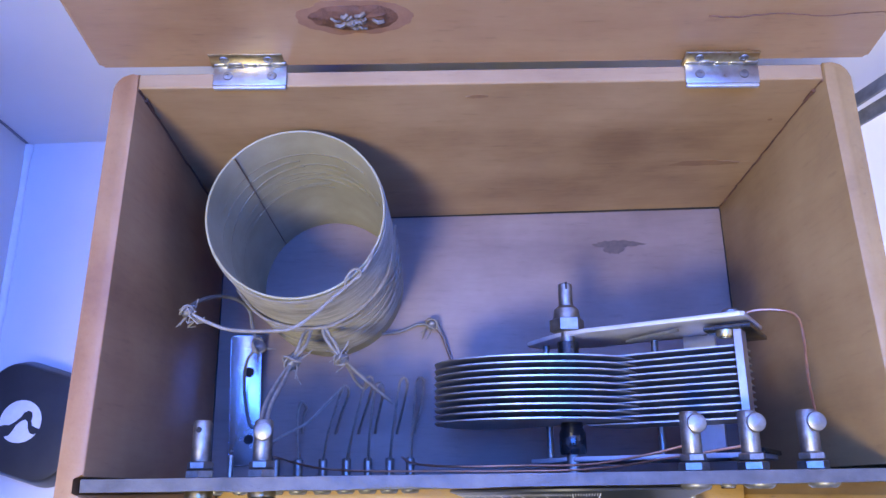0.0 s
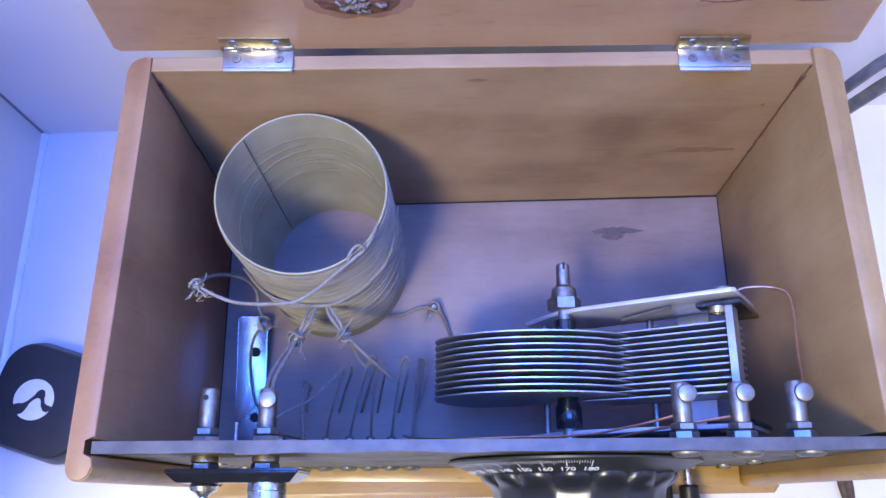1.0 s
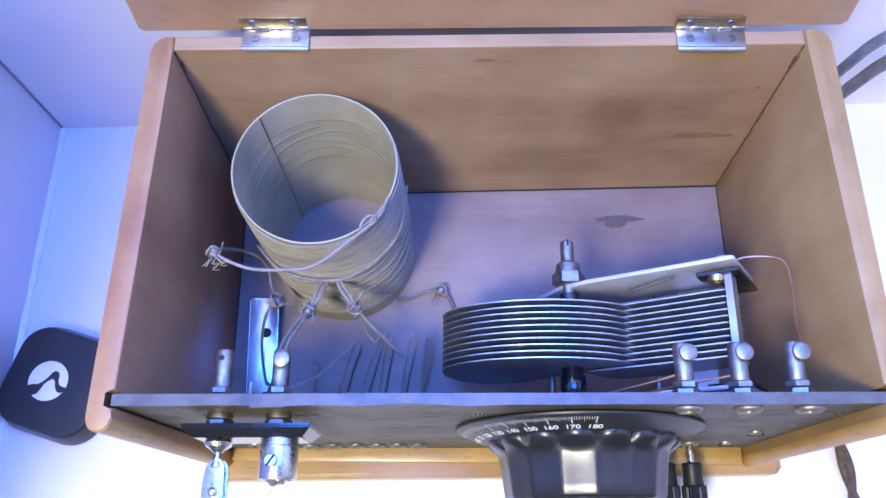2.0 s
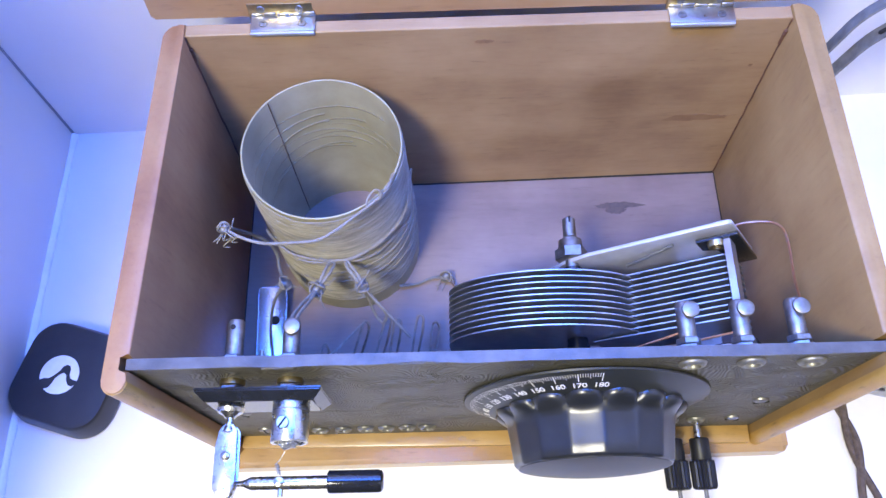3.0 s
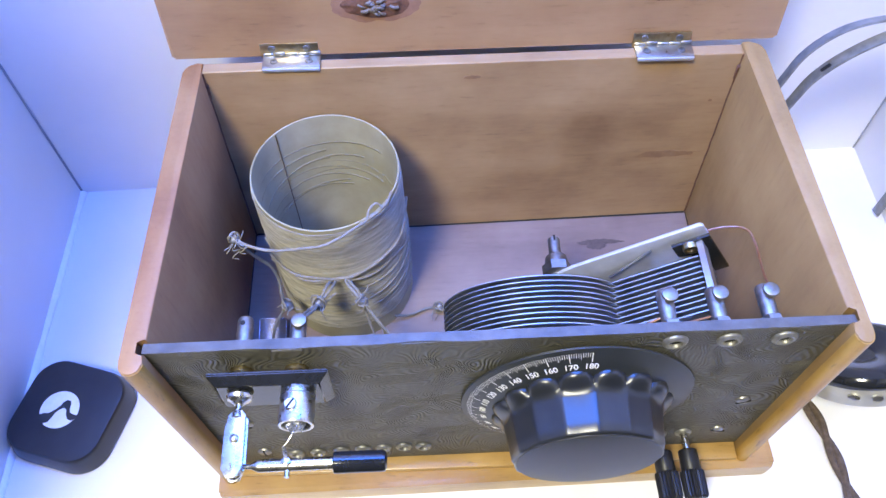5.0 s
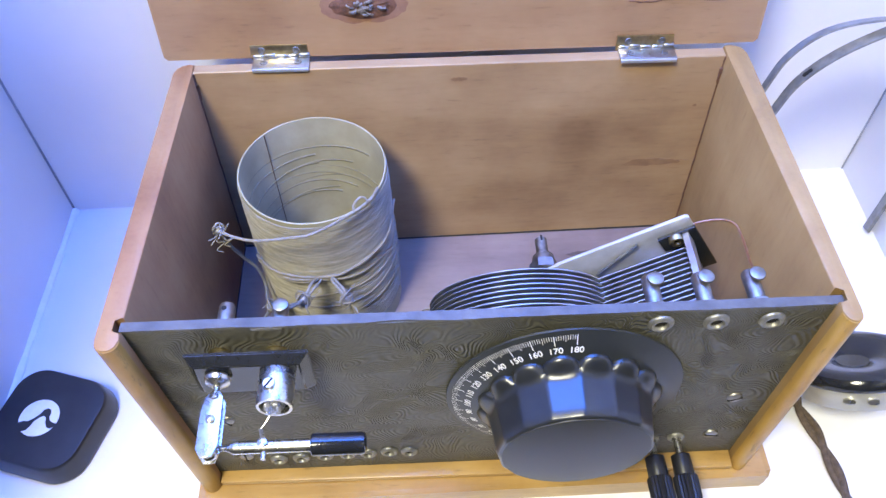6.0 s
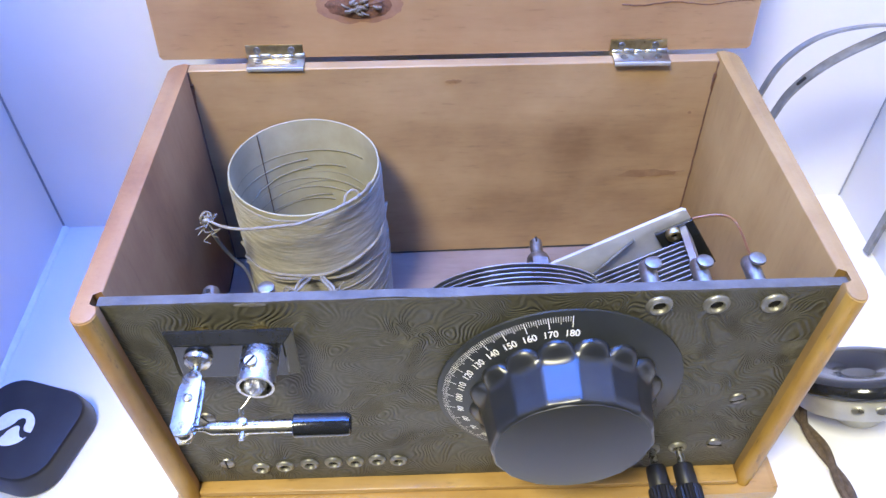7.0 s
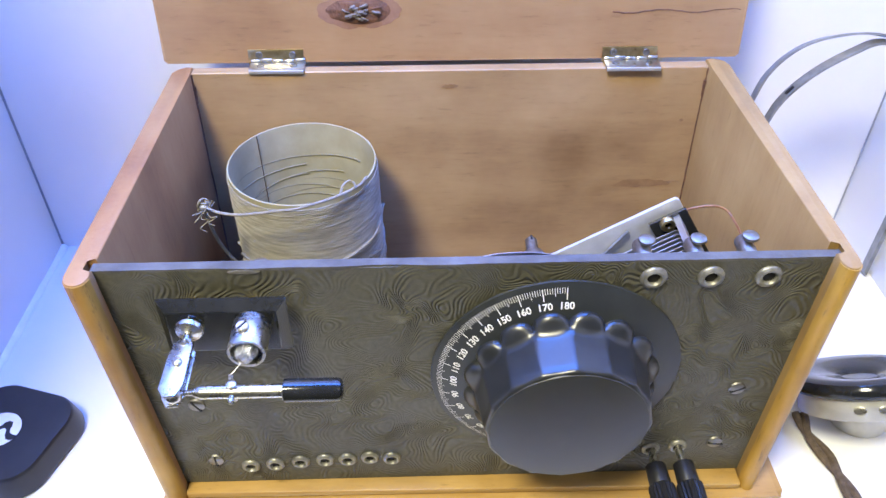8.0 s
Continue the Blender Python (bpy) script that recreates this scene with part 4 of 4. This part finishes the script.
def fray(at, n, size, seed, ref=(0, 0, 1)):
    random.seed(seed)
    bm = bmesh.new()
    for k in range(n):
        d = Vector((random.gauss(0, 1), random.gauss(0, 1), random.gauss(0, 1))).normalized()
        e = d + 0.7 * Vector((random.gauss(0, 1), random.gauss(0, 1), random.gauss(0, 1))).normalized()
        sweep(smoothed([at, Vector(at) + d * size * 0.5, Vector(at) + e * size * random.uniform(0.6, 1.1)], 4), 0.00030, 4, bm)
    return bm


def joint(at, r, seed, label, n=7, size=0.006):
    t = thing("wire_joint", at, label, "wire joint", "soldered wire joints")
    bl = bmesh.new()
    bmesh.ops.create_icosphere(bl, subdivisions=3, radius=r)
    for v in bl.verts:
        v.co *= 1 + 0.35 * noise.noise(v.co * 300 + Vector((seed, 0, 0)))
    part("solder_blob", moved(bl, Matrix.Translation(at)), SOLDER, t, "lumpy grey solder")
    tagged(part("frayed_cotton", fray(Vector(at), n, size, seed), FRAY, t, "frayed cotton ends"), kind="stuff")
    for k in range(3):
        c = Vector(at) + Vector((0, 0, (k - 1) * r * 0.5))
        spin = pose(0, 0, 0, random.uniform(20, 110), random.uniform(-60, 60), random.uniform(0, 180)).to_3x3()
        loop = [c + spin @ Vector((r * 1.12 * math.cos(a), r * (0.9 + 0.2 * k) * math.sin(a), 0.0008 * math.sin(2 * a + seed))) for a in [2 * math.pi * i / 16 for i in range(17)]]
        part("wrapped_turn", sweep(loop, 0.00055, 5), FRAY, t, "cotton wire wrapped round the joint")
    return t


J1, JA, JB, JC, JF = (-0.1003, 0.0702, 0.1168), (-0.0645, 0.0555, 0.0775), (-0.0431, 0.0577, 0.0735), (-0.0850, 0.0665, 0.0570), (-0.0030, 0.0855, 0.0143)
joint(J1, 0.0024, 3, "frayed soldered wire joint hanging beside the coil", 9, 0.0062)
for k, (dx, dy, h) in enumerate(((0.0030, -0.003, 0.009), (-0.001, -0.004, 0.012))):
    solo("cotton_strand", sweep(smoothed([J1, (J1[0] + dx, J1[1] + dy, J1[2] - 0.004), (J1[0] + dx + 0.003, J1[1] + dy * 0.6, J1[2] - h * 0.5), (J1[0] + dx - 0.001, J1[1] + dy * 1.2, J1[2] - h * 0.75), (J1[0] + dx + 0.001, J1[1] + dy, J1[2] - h)]), 0.00035, 5), FRAY, "loose curled cotton strand hanging from a wire joint", "thread", Vector(J1), "cotton strands")
joint(JA, 0.0033, 7, "soldered wire joint in front of the coil", 14, 0.0068)
joint(JB, 0.0030, 13, "soldered wire joint in front of the coil", 13, 0.0066)
joint(JC, 0.0030, 17, "dark soldered wire joint low beside the coil", 9, 0.006)
joint(JF, 0.0026, 23, "soldered wire joint on the bottom board", 5, 0.008)
lead("cotton_lead", [J1, (-0.0930, 0.0660, 0.1165), (-0.0811, 0.0619, 0.1180), (-0.0633, 0.0609, 0.1208), (-0.0563, 0.0623, 0.1206), (-0.0493, 0.0672, 0.1194), (-0.0427, 0.0741, 0.1170), (-0.0355, 0.0811, 0.1156), (-0.0300, 0.0868, 0.1150), (-0.0275, 0.0915, 0.1142), coil_pt(-25, HT + 0.0006, -0.0006)], 0.00075, FRAY, "cream cotton-covered lead sweeping past the coil to its rim")
lead("cotton_lead", [(-0.0370, 0.0800, 0.1158), (-0.0362, 0.0835, 0.1180), (-0.0335, 0.0865, 0.1190), (-0.0310, 0.0868, 0.1180), (-0.0305, 0.0850, 0.1162), (-0.0330, 0.0835, 0.1150)], 0.0006, FRAY, "small loop of cotton wire at the coil rim")
lead("cotton_lead", [J1, (-0.1015, 0.0745, 0.1080), (-0.1020, 0.0820, 0.0890), (-0.0994, 0.0870, 0.0730), (-0.0945, 0.0875, 0.0630), (-0.0918, 0.0850, 0.0520), (-0.0900, 0.0770, 0.0510), JC], 0.0009, GREYWIRE, "grey lead arching down from a joint")
lead("cotton_lead", [JC, (-0.0930, 0.0610, 0.0450), (-0.0985, 0.0500, 0.0250), (-0.0960, 0.0330, 0.0190), (-0.0900, 0.0300, 0.0170), (-0.0860, 0.0180, 0.0150)], 0.0008, GREYWIRE, "grey lead down to the socket studs")
for dx, z in ((-0.001, 0.0), (0.0014, -0.001)):
    lead("cotton_lead", [coil_pt(-88, 0.0635, 0.001), (-0.0590 + dx, 0.0690, 0.0755 + z), (-0.0605 + dx, 0.0620, 0.0800 + z), JA], 0.0008, FRAY, "cream cotton tap lead from the coil")
    lead("cotton_lead", [JA, (-0.0672 + dx, 0.0460, 0.0870), (-0.0690 + dx, 0.0350, 0.1000), (-0.0675 + dx, 0.0245, 0.1150)], 0.0008, FRAY, "cream cotton lead to a binding post")
    lead("cotton_lead", [coil_pt(-80, 0.0640, 0.001), (-0.0500 + dx, 0.0680, 0.0755 + z), (-0.0460 + dx, 0.0620, 0.0770 + z), JB], 0.0008, FRAY, "cream cotton tap lead from the coil")
for pts in ([(-150, 0.0600), (-129, 0.0618), (-111, 0.0639), (-86, 0.0650), (-66, 0.0660), (-30, 0.0690), (10, 0.0710)], [(-170, 0.0570), (-120, 0.0612), (-92, 0.0632), (-60, 0.0600), (-20, 0.0560)], [(-150, 0.0560), (-115, 0.0590), (-88, 0.0630), (-55, 0.0670), (-20, 0.0680)]):
    lead("cotton_lead", [coil_pt(d, z, 0.0020) for d, z in pts], 0.0008, FRAY, "loose cotton turn round the coil")
lead("cotton_lead", [JB, (-0.0410, 0.0550, 0.0650), (-0.0385, 0.0500, 0.0540), (-0.0350, 0.0470, 0.0500), (-0.0325, 0.0490, 0.0560), (-0.0365, 0.0530, 0.0640)], 0.0007, FRAY, "short curl of cotton lead at a joint")
lead("cotton_lead", [JB, (-0.0385, 0.0540, 0.0680), (-0.0310, 0.0480, 0.0580), (-0.0212, 0.0405, 0.0459)], 0.0008, FRAY, "cream cotton lead with a loose cut end")
lead("cotton_lead", [(-0.0447, 0.0490, 0.0470), (-0.0530, 0.0405, 0.0460), (-0.0620, 0.0315, 0.0465), (-0.0740, 0.0240, 0.0520), (-0.0790, 0.0180, 0.0600)], 0.0007, FRAY, "cream cotton lead curving behind the posts")
for x, top in ((-0.0585, (-0.0447, 0.0490, 0.0470)), (-0.0465, (-0.0335, 0.0540, 0.0420)), (-0.0355, (-0.0280, 0.0500, 0.0470)), (-0.0245, (-0.0165, 0.0530, 0.0440)), (-0.0710, (-0.0690, 0.0440, 0.0240)), (-0.0140, (-0.0090, 0.0560, 0.0220))):
    q = Vector(top)
    lead("stud_lead", [(x, 0.0150, 0.0145), (x * 0.6 + q.x * 0.4 - 0.001, 0.0280, 0.0100 + q.z * 0.45), q + Vector((-0.0022, -0.0040, -0.0030)), q, q + Vector((0.0018, -0.0030, -0.0034)), (x * 0.35 + q.x * 0.65 + 0.001, 0.0380, 0.0090 + q.z * 0.35), (x * 0.6 + q.x * 0.4, 0.0290, 0.0118)], 0.0007, STUDWIRE, "brown looped lead from a socket stud", "wire", "stud leads")
lead("cotton_lead", [coil_pt(-45, 0.0060, 0.001), (-0.0200, 0.0820, 0.0130), (-0.0110, 0.0855, 0.0135), JF], 0.0008, GREYWIRE, "grey lead from the coil foot to a floor joint")
lead("cotton_lead", [JF, (0.0020, 0.0800, 0.0140), (0.0060, 0.0700, 0.0120), (0.0100, 0.0600, 0.0118)], 0.0008, DARKWIRE, "dark lead on the bottom board")
lead("copper_wire", [(-0.0180, 0.0165, 0.0200), (-0.0100, 0.0120, 0.0600), (0.0080, 0.0100, 0.0850), (0.0350, 0.0100, 0.0950), (0.0600, 0.0100, 0.1080), (0.0800, 0.0130, 0.1200), (0.0945, 0.0165, 0.1260)], 0.0005, COPPER, "thin copper wire behind the panel")
lead("copper_wire", [(-0.0830, 0.0170, 0.0170), (-0.0500, 0.0100, 0.0500), (0.0000, 0.0085, 0.0700), (0.0600, 0.0085, 0.0880), (0.0900, 0.0120, 0.1180), (0.1180, 0.0165, 0.1265)], 0.0005, COPPER, "thin copper wire behind the panel")
lead("copper_wire", [(uv(0.0775, 0.0)[0] - 0.004, 0.0680, 0.1110), (0.1310, 0.0705, 0.1120), (0.1410, 0.0700, 0.1140), (0.1470, 0.0675, 0.1135), (0.1490, 0.0600, 0.1125), (0.1465, 0.0420, 0.1170), (0.1430, 0.0290, 0.1260), (0.1402, 0.0225, 0.1310)], 0.0006, COPPER, "bent copper wire from the capacitor to a post")

# aluminium bracket over the bottom board, tilted to mirror the LED to the camera
br = thing("metal_bracket", (-0.100, 0.05, FLOOR), "bare aluminium strip with holes tilted over the bottom board", "bracket")
part("strip", moved(prism(rounded_rect(0.0155, 0.0660, 0.0015), 0, 0.0012, "z", 0.0003), pose(-0.1000, 0.0460, FLOOR + 0.0052, 7, 7, 2.0)), BRIGHT, br, "bare aluminium strip")
part("hole", moved(spun([(0.0026, 0.0), (0.0026, 0.0014), (0.0, 0.0014)], (0, 0, 0), "z", 20), pose(-0.0985, 0.0600, FLOOR + 0.0068, 7, 7)), RECESS_SHADE, br)
part("hole", moved(spun([(0.0024, 0.0), (0.0024, 0.0014), (0.0, 0.0014)], (0, 0, 0), "z", 20), pose(-0.0975, 0.0260, FLOOR + 0.0026, 7, 7)), RECESS_SHADE, br)

# ---- small black box beside the cabinet ----
dev = thing("black_box", (-0.224, 0.037, SHELF), "small matt black rounded plastic box with a white round emblem", "electronic device")
body = bmesh.new()
prev = None
for w, z in ((0.0630, 0.0), (0.0652, 0.0012), (0.0655, 0.0030), (0.0610, 0.0130), (0.0602, 0.0142), (0.0588, 0.0150), (0.0560, 0.0152)):
    ring = [body.verts.new((x, y, z)) for x, y in rounded_rect(w, w, 0.0175 * w / 0.063, 10)]
    n = len(ring)
    if prev:
        for i in range(n):
            body.faces.new((prev[i], prev[(i + 1) % n], ring[(i + 1) % n], ring[i]))
    else:
        body.faces.new(ring)
    prev = ring
body.faces.new(prev[::-1])
DEV = pose(-0.2236, 0.0372, SHELF, 0, 0, -17) @ Matrix.Diagonal((0.95, 0.95, 1, 1))
part("shell", moved(body, DEV), PUCK, dev)
disc = spun([(0, 0.01525), (0.0122, 0.01525), (0.0125, 0.0151)], (0, 0, 0), "z", 40)
EM = pose(-0.2272, 0.0372, SHELF, 0, 0, -3) @ Matrix.Diagonal((0.93, 0.93, 1, 1))
emb = part("emblem", moved(disc, EM), LOGO, dev, "white round emblem")
arch = [(-1.00, -0.30), (-0.75, -0.20), (-0.50, -0.20), (-0.25, -0.04), (0.0, 0.20), (0.12, 0.42), (0.30, 0.52), (0.48, 0.45), (0.54, 0.25), (0.52, 0.05), (0.60, -0.16), (0.76, -0.24), (0.98, -0.30),
        (0.93, -0.46), (0.75, -0.58), (0.55, -0.52), (0.42, -0.30), (0.36, 0.0), (0.22, 0.10), (0.02, 0.0), (-0.18, -0.20), (-0.28, -0.45), (-0.43, -0.68), (-0.68, -0.76), (-0.88, -0.55)]
part("emblem_cut", moved(prism([(0.0123 * x, 0.0123 * y) for x, y in arch], 0.0153, 0.0154, "z"), EM), PUCK, emb, "dark bent band across the emblem", smooth=False)

# ---- headphones ----
hp = thing("headphones", (0.2350, 0.0450, SHELF), "vintage headphones with steel bands lying beside the cabinet", "headphones")


def earpiece(cx, cy, z0):
    part("earcup", spun([(0, z0), (0.0250, z0), (0.0262, z0 + 0.001), (0.0262, z0 + 0.0180), (0, z0 + 0.0180)], (cx, cy, 0), "z", 56), CUPMAT, hp, "polished nickel ear cup")
    part("ear_cap", spun([(0.0262, z0 + 0.0170), (0.0292, z0 + 0.0175), (0.0305, z0 + 0.0200), (0.0305, z0 + 0.0240), (0.0292, z0 + 0.0275), (0.0265, z0 + 0.0290), (0.0200, z0 + 0.0285), (0.0125, z0 + 0.0255), (0.0085, z0 + 0.0240), (0.0070, z0 + 0.0225), (0, z0 + 0.0225)], (cx, cy, 0), "z", 64), BAKELITE, hp, "glossy black screw-on ear cap")
    for a in (-115, -95):
        q = (cx + 0.0262 * math.cos(radians(a)), cy + 0.0262 * math.sin(radians(a)), z0 + 0.009)
        part("cup_screw", moved(spun([(0, 0.0), (0.0026, 0.0), (0.0024, 0.0012), (0.001, 0.0014), (0, 0.0012)], (0, 0, 0), "z", 16), Matrix.Translation(q) @ pose(0, 0, 0, 0, 0, a) @ pose(0, 0, 0, 0, 90, 0)), NICKEL, hp)


earpiece(0, 0, -0.0135)
for ob in hp.children:
    ob.matrix_basis = pose(0.2360 - 0.2350, 0.0410 - 0.0450, 0.0125 - SHELF, -38, -9, 0) @ Matrix.Diagonal((1.22, 1.22, 0.72, 1))
    ob.data.transform(Matrix.Translation(HOME[hp.name]))
part("lower_cup", spun([(0, 0), (0.0165, 0), (0.0175, 0.002), (0.0170, 0.014), (0.0140, 0.020), (0, 0.0205)], (0.2480, 0.0500, SHELF), "z", 48), CUPMAT, hp, "second nickel ear cup underneath")


def band(pts, w, tilt_v):
    line = smoothed(pts, 10)
    bm = bmesh.new()
    prev = None
    for i, q in enumerate(line):
        d = (line[min(i + 1, len(line) - 1)] - line[max(i - 1, 0)]).normalized()
        side = Vector(tilt_v).normalized()
        nrm = d.cross(side).normalized()
        ring = [bm.verts.new(q + side * w * sx + nrm * 0.0006 * sn) for sx, sn in ((-0.5, -1), (0.5, -1), (0.5, 1), (-0.5, 1))]
        if prev:
            for k in range(4):
                bm.faces.new((prev[k], prev[(k + 1) % 4], ring[(k + 1) % 4], ring[k]))
        else:
            bm.faces.new(ring)
        prev = ring
    bm.faces.new(prev[::-1])
    return bm


part("headband", band([(0.172, 0.168, SHELF + 0.003), (0.181, 0.168, 0.060), (0.191, 0.168, 0.113), (0.1975, 0.168, 0.134), (0.2115, 0.168, 0.1485), (0.2315, 0.168, 0.1545), (0.252, 0.168, 0.1545), (0.276, 0.168, 0.146), (0.295, 0.168, 0.118), (0.303, 0.168, 0.060), (0.303, 0.168, SHELF + 0.003)], 0.0075, (0.1, 0.85, -0.4)), BAND, hp, "flat spring steel headband")
part("headband", band([(0.186, 0.168, SHELF + 0.003), (0.195, 0.168, 0.060), (0.203, 0.168, 0.099), (0.2095, 0.168, 0.117), (0.2225, 0.168, 0.1325), (0.2395, 0.168, 0.1445), (0.2545, 0.168, 0.1505), (0.277, 0.168, 0.143), (0.296, 0.168, 0.114), (0.304, 0.168, 0.060), (0.304, 0.168, SHELF + 0.003)], 0.0075, (0.1, 0.95, -0.1)), BAND, hp, "flat spring steel headband")
part("band_slot", moved(prism(rounded_rect(0.0060, 0.0020, 0.0009), 0, 0.0006, "z"), pose(0.2115, 0.1675, 0.1215, 0, -52, 0)), RECESS_SHADE, hp)
rb = bmesh.new()
for ph in (0, 1):
    line = smoothed([(0.2105, 0.044, -0.012), (0.214, 0.034, -0.0185), (0.2185, 0.018, -0.0185), (0.2215, 0.0, -0.0185), (0.2225 + 0.002 * ph, -0.020, -0.0185), (0.2235 + 0.006 * ph, -0.045, -0.0185), (0.226 + 0.010 * ph, -0.09, -0.0185), (0.232 + 0.02 * ph, -0.16, -0.0185)], 14)
    tw = []
    for i, q in enumerate(line):
        a = i * 0.14 + math.pi * ph
        tw.append(q + Vector((0.0022 * math.cos(a), 0, 0.0012 * math.sin(a) + 0.0008)))
    sweep(tw, 0.0021, 8, rb)
part("braided_cord", rb, CORD, hp, "twisted brown braided cord")
